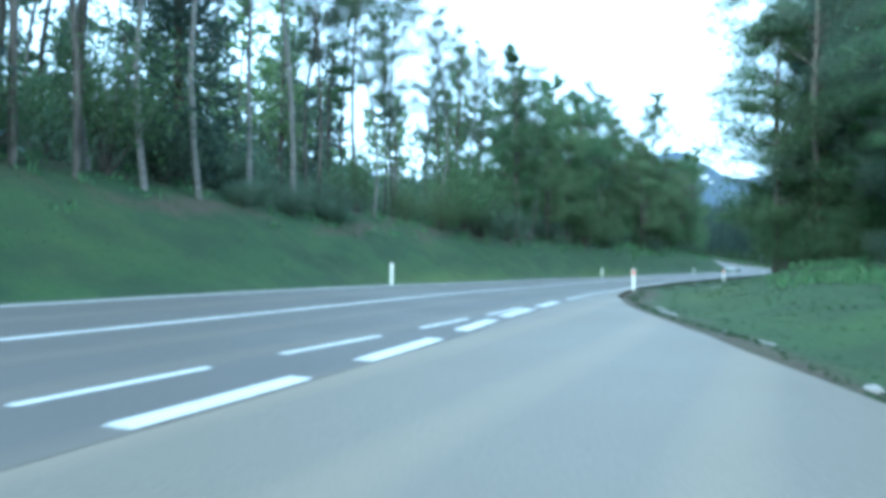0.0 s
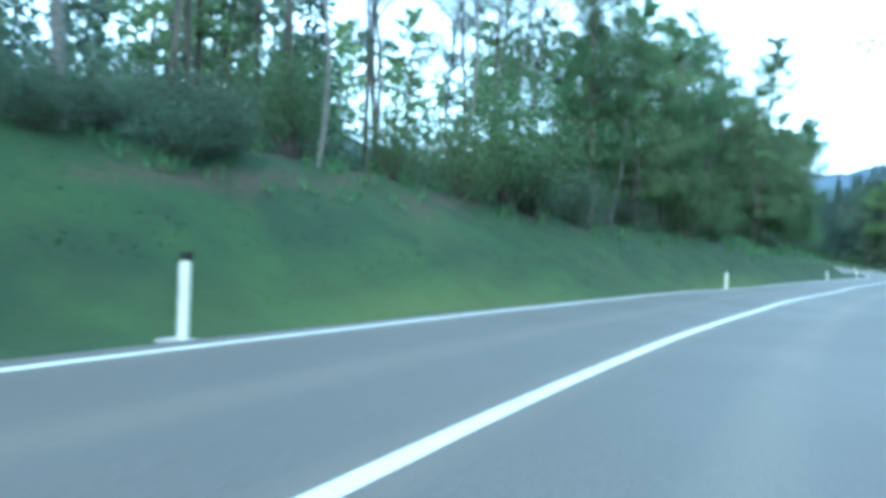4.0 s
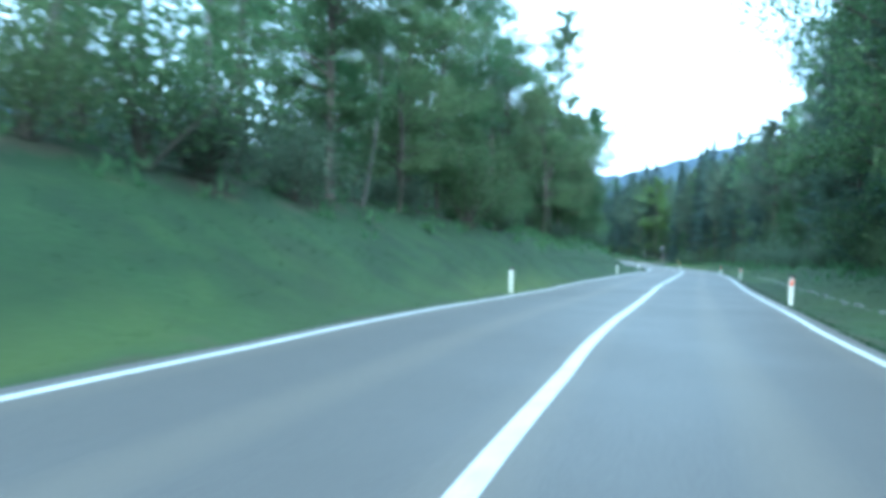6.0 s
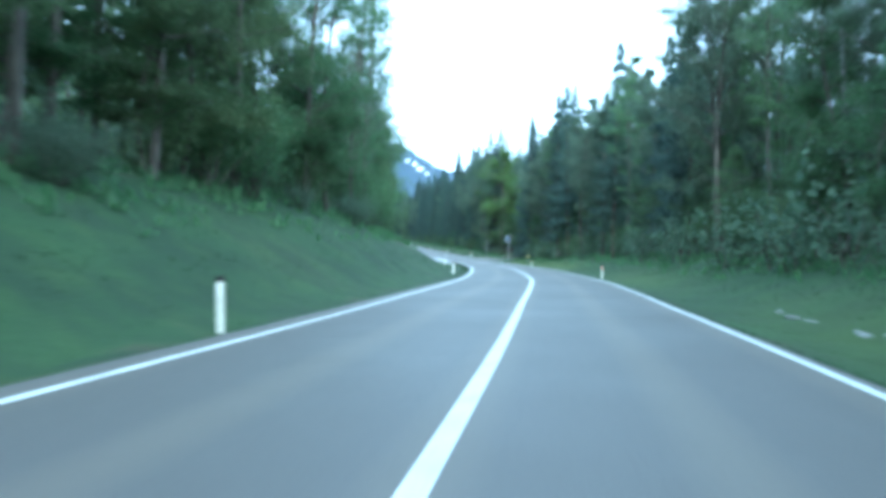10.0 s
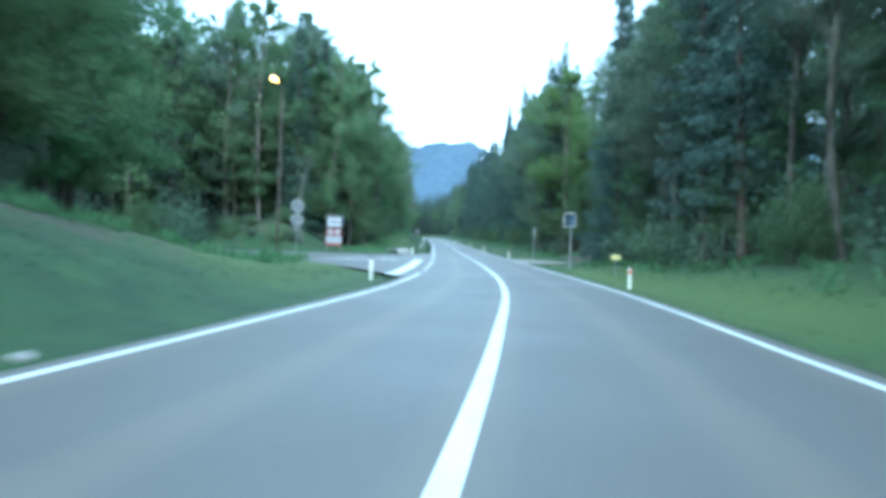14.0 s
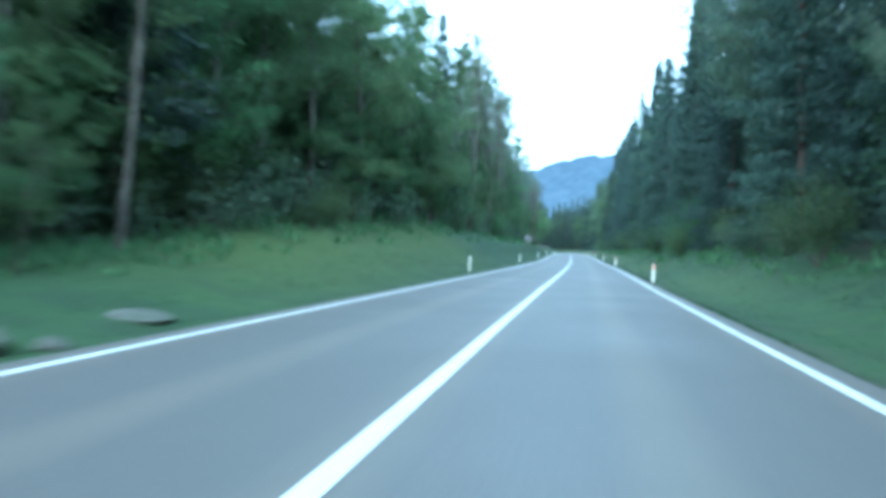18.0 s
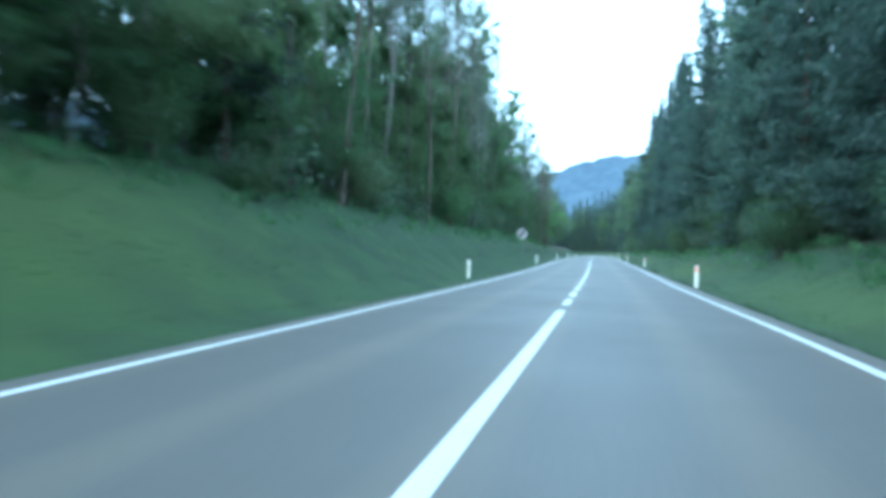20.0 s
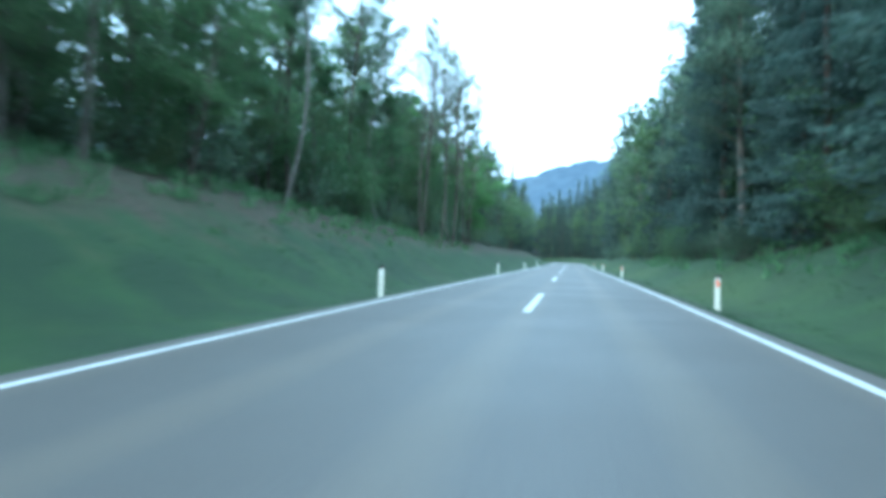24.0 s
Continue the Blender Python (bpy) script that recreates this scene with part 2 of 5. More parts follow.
# ---- the road's line: x, y, z of its middle ----
LINE = np.array([
    (-30.0, -50.0, 0.1), (-13.0, -8.5, 0.1), (-6.65, 8.2, 0.14), (-3.5, 14.7, 0.3), (0.62, 24.76, 0.55), (4.06, 32.85, 0.65),
    (11.2, 44.76, 0.67), (20.54, 59.48, 0.76), (30.77, 75.05, 0.82), (40.42, 90.84, 0.82), (50.54, 108.46, 0.74),
    (60.45, 128.55, 0.78), (68.9, 151.69, 1.1), (77.1, 177.6, 1.63), (88.04, 213.5, 2.55), (98.18, 248.07, 3.54),
    (108.36, 283.62, 4.77), (124.88, 341.3, 6.39), (146.91, 418.21, 8.55), (158.5, 461, 9.8), (163.5, 506, 11.0), (159, 556, 12.2)])


def spline(pts, step):
    """A natural cubic spline through the points, at even steps along the plan."""
    k = np.r_[0, np.cumsum(np.hypot(*np.diff(pts[:, :2], axis=0).T))]
    n, h = len(k), np.diff(k)
    a, b = np.eye(n), np.zeros((n, 3))
    for i in range(1, n - 1):
        a[i, i - 1:i + 2] = h[i - 1], 2 * (h[i - 1] + h[i]), h[i]
        b[i] = 6 * ((pts[i + 1] - pts[i]) / h[i] - (pts[i] - pts[i - 1]) / h[i - 1])
    m = np.linalg.solve(a, b)
    s = np.arange(0, k[-1], step)
    i = np.clip(np.searchsorted(k, s, side="right") - 1, 0, n - 2)
    u, g = ((k[i + 1] - s) / h[i])[:, None], h[i][:, None]
    v = 1 - u
    return s, u * pts[i] + v * pts[i + 1] + (u**3 - u) * g**2 / 6 * m[i] + (v**3 - v) * g**2 / 6 * m[i + 1]


S, MID = spline(LINE, 0.5)
_way = np.gradient(MID[:, :2], axis=0)
_way /= np.linalg.norm(_way, axis=1)[:, None]
_aside = np.interp(S, [66, 74, 82, 90, 96, 102, 110, 117, 124, 150, 163, 180, 195, 250, 262, 272, 300, 316, 340, 350, 400], [0, 0.2, 0.17, 0.2, 0.18, 0.0, -0.08, -0.1, 0, 0, 0.14, 0.12, 0, 0, -0.08, -0.1, 0.05, 0.1, 0.1, -0.04, -0.05])
MID[:, 0] += _way[:, 1] * _aside
MID[:, 1] -= _way[:, 0] * _aside
MID[:, 2] -= np.interp(S, [72, 86, 96, 102], [0, 0.04, 0.03, 0])
# the bend by the lay-by swings wider to the left, and the ground there is nearly level
_at = [30, 44, 52, 58, 64, 70, 76, 82, 88, 94, 96, 100, 106, 114, 116, 124, 126, 136, 146, 150, 156, 166, 176, 186, 196, 206, 216, 226, 236, 246, 262]
_swing = np.convolve(np.pad(np.interp(S, _at, [-0.07, -0.23, -0.387, -0.53, -0.629, -0.636, -0.518, -0.308, 0.0187, 0.18, 0.0919, 0.139, 0.215, 0.275, 0.267, 0.197, 0.202, 0.128, 0.197, 0.268, 0.381, 0.513, 0.368, 0.164, -0.00517, -0.0248, -0.0193, -0.00524, 7.14e-05, 0.000665, 0.000249]), 6, mode="edge"), np.ones(13) / 13, "valid")
_lift = np.convolve(np.pad(np.interp(S, _at, [0.216, 0.265, 0.309, 0.332, 0.314, 0.215, 0.116, -0.00815, -0.0829, -0.101, -0.0777, -0.0633, -0.0534, -0.0764, -0.0672, -0.0825, -0.0864, -0.0753, -0.0885, -0.0857, -0.0726, -0.0402, -0.00704, 0.0736, 0.0775, 0.0352, -0.0105, -0.0153, -0.0124, -0.009, 0.00101]), 6, mode="edge"), np.ones(13) / 13, "valid")
_way = np.gradient(MID[:, :2], axis=0)
_way /= np.linalg.norm(_way, axis=1)[:, None]
MID += np.stack([_way[:, 1] * _swing, -_way[:, 0] * _swing, _lift], 1)
AHEAD = np.gradient(MID[:, :2], axis=0)
AHEAD /= np.linalg.norm(AHEAD, axis=1)[:, None]
LENGTH = S[-1]


def lean(s):
    """The road's left half climbs outwards in the bend by the lay-by: metres per metre."""
    return np.interp(s, [40, 64, 70, 76, 82, 88, 94, 100, 106, 114, 124], [0.05, 0.046, 0.045, 0.04, 0.033, 0.026, 0.019, 0.01, -0.003, -0.015, 0.0])


def spot(s, l):
    """x, y and the road's z at s metres along the road and l to the right of its middle (arrays allowed)."""
    s, l = np.asarray(s, float), np.asarray(l, float)
    x, y, z = (np.interp(s, S, MID[:, i]) for i in range(3))
    ax, ay = np.interp(s, S, AHEAD[:, 0]), np.interp(s, S, AHEAD[:, 1])
    over = np.where(s < 0, s, np.where(s > LENGTH, s - LENGTH, 0))
    return x + ay * l + ax * over, y - ax * l + ay * over, z + lean(s) * np.maximum(-l, 0)


def heading(s):
    """The road's way at s, as degrees to turn a thing that faces +y."""
    return -math.degrees(math.atan2(np.interp(s, S, AHEAD[:, 0]), np.interp(s, S, AHEAD[:, 1])))


def along(x, y):
    """s, l and the road's z for places in the plan."""
    x, y = np.ravel(np.asarray(x, float)), np.ravel(np.asarray(y, float))
    s, l, z = np.empty(len(x)), np.empty(len(x)), np.empty(len(x))
    for a in range(0, len(x), 4000):
        px, py = x[a:a + 4000], y[a:a + 4000]
        i = ((px[:, None] - MID[None, ::2, 0]) ** 2 + (py[:, None] - MID[None, ::2, 1]) ** 2).argmin(1) * 2
        ex, ey = px - MID[i, 0], py - MID[i, 1]
        s[a:a + 4000] = S[i] + ex * AHEAD[i, 0] + ey * AHEAD[i, 1]
        l[a:a + 4000] = ex * AHEAD[i, 1] - ey * AHEAD[i, 0]
        z[a:a + 4000] = MID[i, 2]
    return s, l, z


def ramp(v, a, b):
    u = np.clip((v - a) / (b - a), 0, 1)
    return u * u * (3 - 2 * u)


def wavy(x, y, seed=0.0):
    """Gentle unevenness without a texture."""
    return (np.sin(0.37 * x + 1.3 * np.sin(0.21 * y + seed)) + np.sin(0.43 * y + 1.7 * np.sin(0.17 * x + seed + 2)) + 0.6 * np.sin(1.1 * x + 0.8 * y + seed)) / 2.6


# the junction's side road: where it leaves on the left, and its edges
def side_near(d):
    """s of the side road's near edge, d metres to the left of the road's middle."""
    return np.interp(d, [3, 4.4, 5.5, 6.3, 7.5, 12, 20, 60], [209, 213, 216, 218, 220.5, 225, 229, 229])


def side_far(d):
    return np.interp(d, [3, 5, 7.5, 12, 20, 60], [259, 251, 248.2, 248.4, 247, 243])


def layby_edge(s):
    return np.interp(s, [-60, 40, 58, 66, 68.7, 70.5, 72.7, 74, 76, 78, 80, 83, 86, 91], [12, 12, 11.4, 9.4, 8.35, 7.6, 6.85, 6.3, 5.65, 5.2, 4.85, 4.3, 4.0, 3.5])


def road_edge(s):
    """The right rim of the road's own asphalt: wider beside the lay-by."""
    return np.interp(s, [40, 62, 66, 70, 73, 76, 84, 92], [4.8, 4.75, 4.65, 4.32, 4.0, 3.85, 3.75, 3.42])


def rise(s, l):
    """Height of the ground over the road's middle."""
    d = np.abs(l)
    bank = np.interp(s, [0, 60, 90, 110, 145, 158, 190, 203, 210, 262, 275, 300, 330, 360, 420], [3.4, 3.5, 3.4, 3.1, 3.0, 3.5, 2.9, 1.5, 0.3, 0.15, 2.0, 3.6, 3.4, 3.4, 3.0])
    left = bank * ramp(d, 4.0, 11.8) + 0.10 * np.clip(d - 11, 0, 40) * np.clip(bank / 3, 0.2, 1)
    left = left - 0.24 * ramp(d, 3.4, 4.5) * (1 - ramp(d, 5.2, 7.0)) + lean(s) * np.minimum(d, 8)
    mound = (2.5 + 0.35 * wavy(s * 2.1, d * 2.3, 4.0)) * np.exp(-((((s - 254.5) / 3.6) ** 2 + ((d - 19.2) / 4.6) ** 2) ** 1.4)) + 1.6 * ramp(d, 14, 30) * ramp(s, 250, 262) * (s < 300)
    left = left + mound
    on_side = (d > 3.0) & (s > side_near(d) - 1.5) & (s < side_far(d) + 1.5)
    left = np.where(on_side, np.minimum(left, 0.0) * 0 - 0.09, left)
    e = np.where(s < 92, np.maximum(layby_edge(s), 3.2), 3.2)
    bankr = np.interp(s, [0, 90, 120, 200, 222, 252, 280, 420], [0.5, 0.6, 1.4, 1.4, 0.5, 0.5, 1.8, 2.0])
    q = d - e
    right = bankr * ramp(q, 1.6, 7.2) - 0.24 * ramp(q, 0.15, 1.2) * (1 - ramp(q, 2.0, 3.8)) + 0.12 * np.clip(q - 7.2, 0, 40)
    h = np.where(l < 0, left, right)
    inside = np.where(l < 0, 3.25 - d, e - d)
    h = np.where((l > 0) & (s > 233) & (s < 248) & (d < 9.5), -0.02, h)
    return np.where(inside > 0, -0.12 + np.where(l < 0, lean(s) * d, 0), h - 0.04)


def ground(x, y):
    s, l, z = along(x, y)
    h = rise(s, l)
    far = np.abs(l) > 4.5
    flat = (l < 0) & (np.abs(l) > 3) & (s > side_near(np.abs(l)) - 2) & (s < side_far(np.abs(l)) + 2)
    return z + h + np.where(far & ~flat, 0.16 * wavy(np.ravel(x), np.ravel(y)), 0) * ramp(np.abs(l), 4.5, 9)


def ground1(x, y):
    return float(ground(np.array([x]), np.array([y]))[0])


# ---- building helpers ----
def sheet(name, verts, faces, material, smooth=False, parent=None, label="", uv=None):
    me = bpy.data.meshes.new(name)
    me.from_pydata([tuple(map(float, v)) for v in verts], [], [tuple(map(int, f)) for f in faces])
    for m in (material if isinstance(material, (list, tuple)) else (material,)):
        me.materials.append(m)
    if smooth:
        me.polygons.foreach_set("use_smooth", [True] * len(me.polygons))
    if uv is not None:
        lay = me.uv_layers.new(name="UVMap")
        idx = np.empty(len(me.loops), int)
        me.loops.foreach_get("vertex_index", idx)
        lay.data.foreach_set("uv", np.asarray(uv, float)[idx].ravel())
    ob = new(name, me)
    ob.parent = parent
    if label:
        ob["label"] = label
    return ob


def part(name, bm, material, parent=None, label="", smooth=False):
    me = bpy.data.meshes.new(name)
    if smooth:
        for f in bm.faces:
            f.smooth = True
    bm.to_mesh(me)
    bm.free()
    me.materials.append(material)
    ob = new(name, me)
    ob.parent = parent
    if label:
        ob["label"] = label
    return ob


def root(name, m, label, category, group=""):
    ob = new(name)
    ob.empty_display_size = 0.2
    ob.matrix_basis = m
    return tagged(ob, label, category, group)


def block(w, d, h, at=(0, 0, 0), bevel=0.01):
    """A bevelled box standing on at."""
    bm = bmesh.new()
    bmesh.ops.create_cube(bm, size=1)
    bmesh.ops.scale(bm, vec=(w, d, h), verts=bm.verts)
    bmesh.ops.translate(bm, vec=(at[0], at[1], at[2] + h / 2), verts=bm.verts)
    if bevel:
        bmesh.ops.bevel(bm, geom=bm.edges[:], offset=bevel, segments=2, affect="EDGES")
    return bm


def rod(r, h, at=(0, 0, 0), r2=None, seg=14, axis="z"):
    bm = bmesh.new()
    bmesh.ops.create_cone(bm, cap_ends=True, segments=seg, radius1=r, radius2=r if r2 is None else r2, depth=h)
    bmesh.ops.translate(bm, vec=(0, 0, h / 2), verts=bm.verts)
    if axis == "y":
        bmesh.ops.rotate(bm, cent=(0, 0, 0), matrix=Matrix.Rotation(radians(-90), 3, "X"), verts=bm.verts)
    if axis == "x":
        bmesh.ops.rotate(bm, cent=(0, 0, 0), matrix=Matrix.Rotation(radians(90), 3, "Y"), verts=bm.verts)
    bmesh.ops.translate(bm, vec=at, verts=bm.verts)
    return bm


def ribbon(name, s0, s1, l0, l1, z, material, parent=None, label="", step=1.0, thick=0.0, uv=False, cross=2, crown=False):
    """A strip of the road's surface; l0 and l1 may be functions of s."""
    n = max(2, int((s1 - s0) / step) + 1)
    s = np.linspace(s0, s1, n)
    a = l0(s) if callable(l0) else np.full(n, float(l0))
    b = l1(s) if callable(l1) else np.full(n, float(l1))
    rows, uvs = [], []
    for k in np.linspace(0, 1, cross):
        l = (a * (1 - 2 * k) if k < 0.5 else b * (2 * k - 1)) if crown else a + (b - a) * k
        x, y, zz = spot(s, l)
        rows.append(np.stack([x, y, zz + z], 1))
        uvs.append(np.stack([l, s], 1))
    if thick:
        for l, at_end in ((a, 0), (b, cross)):
            x, y, zz = spot(s, l)
            rows.insert(0 if at_end == 0 else len(rows), np.stack([x, y, zz + z - thick], 1))
            uvs.insert(0 if at_end == 0 else len(uvs), np.stack([l, s], 1))
    verts, m = np.concatenate(rows), len(rows)
    faces = [(j * n + i, (j + 1) * n + i, (j + 1) * n + i + 1, j * n + i + 1) for j in range(m - 1) for i in range(n - 1)]
    return sheet(name, verts, faces, material, parent=parent, label=label, uv=np.concatenate(uvs) if uv else None)


# ---- the ground: one sheet to the horizon ----
def build_ground():
    turn = radians(20)
    fine_v = np.arange(-46, 46.1, 1.0)
    far = np.array([52, 60, 72, 90, 120, 170, 250, 400, 700, 1200, 2200, 3400.0])
    v = np.r_[-far[::-1], fine_v, far]
    u = np.r_[-far[::-1] - 20, np.arange(-66, 560.1, 1.6), 560 + far - 40]
    uu, vv = np.meshgrid(u, v, indexing="ij")
    x = uu.ravel() * math.sin(turn) + vv.ravel() * math.cos(turn)
    y = uu.ravel() * math.cos(turn) - vv.ravel() * math.sin(turn)
    z = ground(x, y)
    s, l, _ = along(x, y)
    d = np.abs(l)
    z = np.where(d > 60, z - 0.02 * np.clip(d - 60, 0, 200), z)
    n, m = len(u), len(v)
    faces = [(i * m + j, i * m + j + 1, (i + 1) * m + j + 1, (i + 1) * m + j) for i in range(n - 1) for j in range(m - 1)]
    ob = sheet("ground", np.stack([x, y, z], 1), [f[::-1] for f in faces], M_GRASS, True)
    q = d - np.where(s < 92, layby_edge(s), 3.2)
    lit = np.where(l < 0, ramp(d, 9.6, 11.8) * (1 - 0.75 * ramp(s, 196, 206) * (1 - ramp(s, 262, 275))), ramp(q, 4.0, 7.0) * np.where(s < 110, 0.45, 1)) * 0.62
    verge = (1 - ramp(d, 3.6, 4.6)) * 0.34
    verge = np.where((l > 0) & (s < 92), 0.6 * (1 - ramp(q, 0.5, 1.5)), verge)
    band = 0.55 * np.exp(-(((d - 9.2 - 0.4 * np.sin(s * 0.13)) / 0.5) ** 2)) * (l < 0) * (s < 112)
    high = 0.5 * ramp(d, 6.2, 9.0) * (l < 0) * np.maximum(ramp(s, 362, 378), 0.75 * ramp(s, 172, 184) * (1 - ramp(s, 200, 208)))
    heap = 0.38 * np.exp(-(((s - 253) / 4.5) ** 2 + ((d - 19.2) / 5.5) ** 2)) * (l < 0)
    lit = np.maximum(np.maximum(np.maximum(lit, band), high), heap)
    ob.data.attributes.new("litter", "FLOAT", "POINT").data.foreach_set("value", np.maximum(lit, verge))
    lush = np.where(l < 0, 0.95 * np.exp(-(((d - 4.8) / 0.9) ** 2)) * ramp(s, 80, 92) * (1 - ramp(s, 118, 142)), 0.45 * np.exp(-(((q - 2.6) / 1.4) ** 2))) * (0.6 + 0.4 * np.sin(s * 0.23))
    leafy = (l < 0) * np.exp(-(((d - 8.0) / 2.6) ** 2)) * np.maximum(0.85 * ramp(s, 262, 272) * (1 - ramp(s, 292, 312)), ramp(s, 198, 204) * (1 - ramp(s, 222, 228)))
    leafy = np.maximum(leafy, (l > 0) * np.exp(-(((q - 2.6) / 1.8) ** 2)) * ramp(s, 190, 200) * (1 - ramp(s, 226, 234)))
    lush = np.maximum(lush, 0.85 * leafy)
    ob.data.attributes.new("lush", "FLOAT", "POINT").data.foreach_set("value", lush)
    return tagged(ob, "grassy verges, banks and brown forest floor beside the road", "ground", kind="structure")


build_ground()
road = tagged(ribbon("road", -50, LENGTH - 2, -3.46, road_edge, 0.0, M_ROAD, step=2.0, thick=0.25, uv=True, cross=5, crown=True),
              "grey asphalt country road with worn wheel tracks, headlight glow painted in", "road", kind="structure")
tagged(ribbon("pavement_layby", -40, 90, road_edge, layby_edge, -0.004, M_LAYBY, step=1.5, thick=0.25, uv=True, cross=4),
               "pale worn asphalt lay-by joining the road", "lay-by", kind="structure")


def build_side_road():
    d = np.array([3.46, 4, 5, 6.5, 8, 10, 12, 15, 20, 28, 40, 60])
    a, b = side_near(d), side_far(d)
    k = np.linspace(0, 1, 12)
    verts, uvs = [], []
    for di, ai, bi in zip(d, a, b):
        s = ai + (bi - ai) * k
        x, y, z = spot(s, -di)
        verts += list(zip(x, y, z - 0.006))
        uvs += [(q * 0.8, di) for q in s]
    n = len(k)
    faces = [(i * n + j, i * n + j + 1, (i + 1) * n + j + 1, (i + 1) * n + j) for i in range(len(d) - 1) for j in range(n - 1)]
    return tagged(sheet("road_side", verts, faces, M_ROAD, uv=uvs), "grey asphalt side road opening at the junction", "side road", kind="structure")


side_road = build_side_road()
tagged(ribbon("pavement_drive", 235, 246, 3.36, lambda s: 3.4 + 3.9 * np.sin(np.pi * np.clip((s - 234.5) / 12, 0, 1)) ** 0.5, 0.0, M_LAYBY, step=0.8, thick=0.2, uv=True, cross=3),
               "short pale track entrance beside the road", "driveway", kind="structure")

# ---- road markings: painted lines are pieces of the road ----
UP = 0.005
def taper(s):
    """Where the right edge line runs as the lay-by ends."""
    return np.interp(s, [75, 79, 84, 90, 96, 102, 106, 116, 126, 136, 146, 150, 156, 163, 166, 176, 184, 186, 193, 196, 206, 216, 225, 232, 240, 300], [3.62, 3.58, 3.54, 3.45, 3.23, 3.12, 3.12, 3.09, 3.14, 3.2, 3.25, 3.26, 3.28, 3.27, 3.28, 3.33, 3.33, 3.28, 3.1, 3.11, 3.15, 3.18, 3.2, 3.21, 3.11, 3.1])


def left_edge(s):
    """Where the left edge line runs."""
    return np.interp(s, [80, 96, 106, 116, 126, 136, 146, 156, 166, 176, 186, 196, 206, 216, 250], [-3.1, -3.19, -3.25, -3.3, -3.19, -3.07, -2.99, -3.02, -3.13, -3.25, -3.23, -3.14, -3.11, -3.1, -3.1])


def far_edge(s):
    return np.interp(s, [245, 300, 313, 325, 345, 355, 372], [3.1, 3.06, 2.9, 2.98, 3.03, 3.04, 3.12])


ribbon("edge_line", -50, 214, lambda q: left_edge(q) - 0.06, lambda q: left_edge(q) + 0.06, UP, M_PAINT, road)
ribbon("edge_line", 250.3, LENGTH - 4, -3.16, -3.04, UP, M_PAINT, road)
ribbon("edge_line", 79.1, 238.5, lambda q: taper(q) - 0.06, lambda q: taper(q) + 0.06, UP, M_PAINT, road)
ribbon("edge_line", 245.2, LENGTH - 4, lambda q: far_edge(q) - 0.06, lambda q: far_edge(q) + 0.06, UP, M_PAINT, road)
for k in range(10):
    ribbon("edge_dash", 217.3 + k * 3.33, 219.5 + k * 3.33, -3.16, -3.04, UP, M_PAINT, road)
for a, b in ((239.4, 241.0), (242.1, 244.3)):
    ribbon("edge_dash", a, b, 3.04, 3.16, UP, M_PAINT, road)
for a, b in ((-50, 238.6), (246.9, 302.4)):
    ribbon("centre_line", a, b, -0.075, 0.075, UP, M_PAINT, road)
for a, b in ((241.0, 242.9), (244.1, 246.1)):
    ribbon("centre_dash", a, b, -0.075, 0.075, UP, M_PAINT, road)
for k in range(18):
    ribbon("centre_dash", 303.7 + k * 2.77, 305.6 + k * 2.77, -0.075, 0.075, UP, M_PAINT, road)
for k in range(14):
    ribbon("centre_dash", 357.6 + k * 18, 364.0 + k * 18, -0.075, 0.075, UP, M_PAINT, road)
for a, b in ((55.6, 57.6), (58.6, 60.6), (61.6, 63.6), (64.6, 66.6), (67.65, 69.6), (70.6, 72.3), (73.0, 75.0), (75.8, 77.8)):
    mid = lambda q: np.interp(q, [60, 66, 68.6, 71.4, 74, 77, 80], [4.6, 4.5, 4.32, 3.95, 3.73, 3.63, 3.58])
    ribbon("thick_dash", a, b, lambda q: mid(q) - 0.12, lambda q: mid(q) + 0.12, UP, M_PAINT, road)
for a, b in ((55.8, 57.8), (58.8, 60.8), (61.7, 63.7), (64.7, 66.6), (67.6, 69.5), (70.6, 72.3), (73.2, 75.2)):
    ribbon("lane_dash", a, b, 3.38, 3.5, UP, M_PAINT, road)
ribbon("stop_line", 212.0, 235, -4.35, -3.8, UP, M_PAINT, side_road)


def side_mark(s, d, w):
    x, y, z = spot(np.array([s, s + 0.5, s - 1.1, s - 1.6]), -np.array([d, d, d - w, d - w]))
    sheet("painted_bar", np.stack([x, y, z + UP], 1), [(0, 1, 2, 3)], M_PAINT, parent=side_road)


for k in range(4):
    side_mark(231.4 + k * 1.75, 10.9 - k * 0.65, 3.3)
side_mark(234.2, 6.6, 1.3)

# ---- plants ----
def tube(pts, radii, seg=7):
    """A tapered, bent tube."""
    pts, verts, faces = np.asarray(pts, float), [], []
    way = np.gradient(pts, axis=0)
    way /= np.linalg.norm(way, axis=1)[:, None] + 1e-9
    for p, w, r in zip(pts, way, radii):
        a = np.cross(w, (0.31, 0.95, 0.05) if abs(w[2]) > 0.5 else (0, 0, 1.0))
        a /= np.linalg.norm(a)
        b = np.cross(w, a)
        verts += [p + r * (math.cos(q) * a + math.sin(q) * b) for q in np.arange(seg) * 2 * math.pi / seg]
    for i in range(len(pts) - 1):
        for j in range(seg):
            k = (j + 1) % seg
            faces.append((i * seg + j, i * seg + k, (i + 1) * seg + k, (i + 1) * seg + j))
    return np.array(verts), faces


def joined(pieces):
    verts, faces, n = [], [], 0
    for v, f in pieces:
        verts.append(v)
        faces += [tuple(i + n for i in g) for g in f]
        n += len(v)
    return np.concatenate(verts), faces


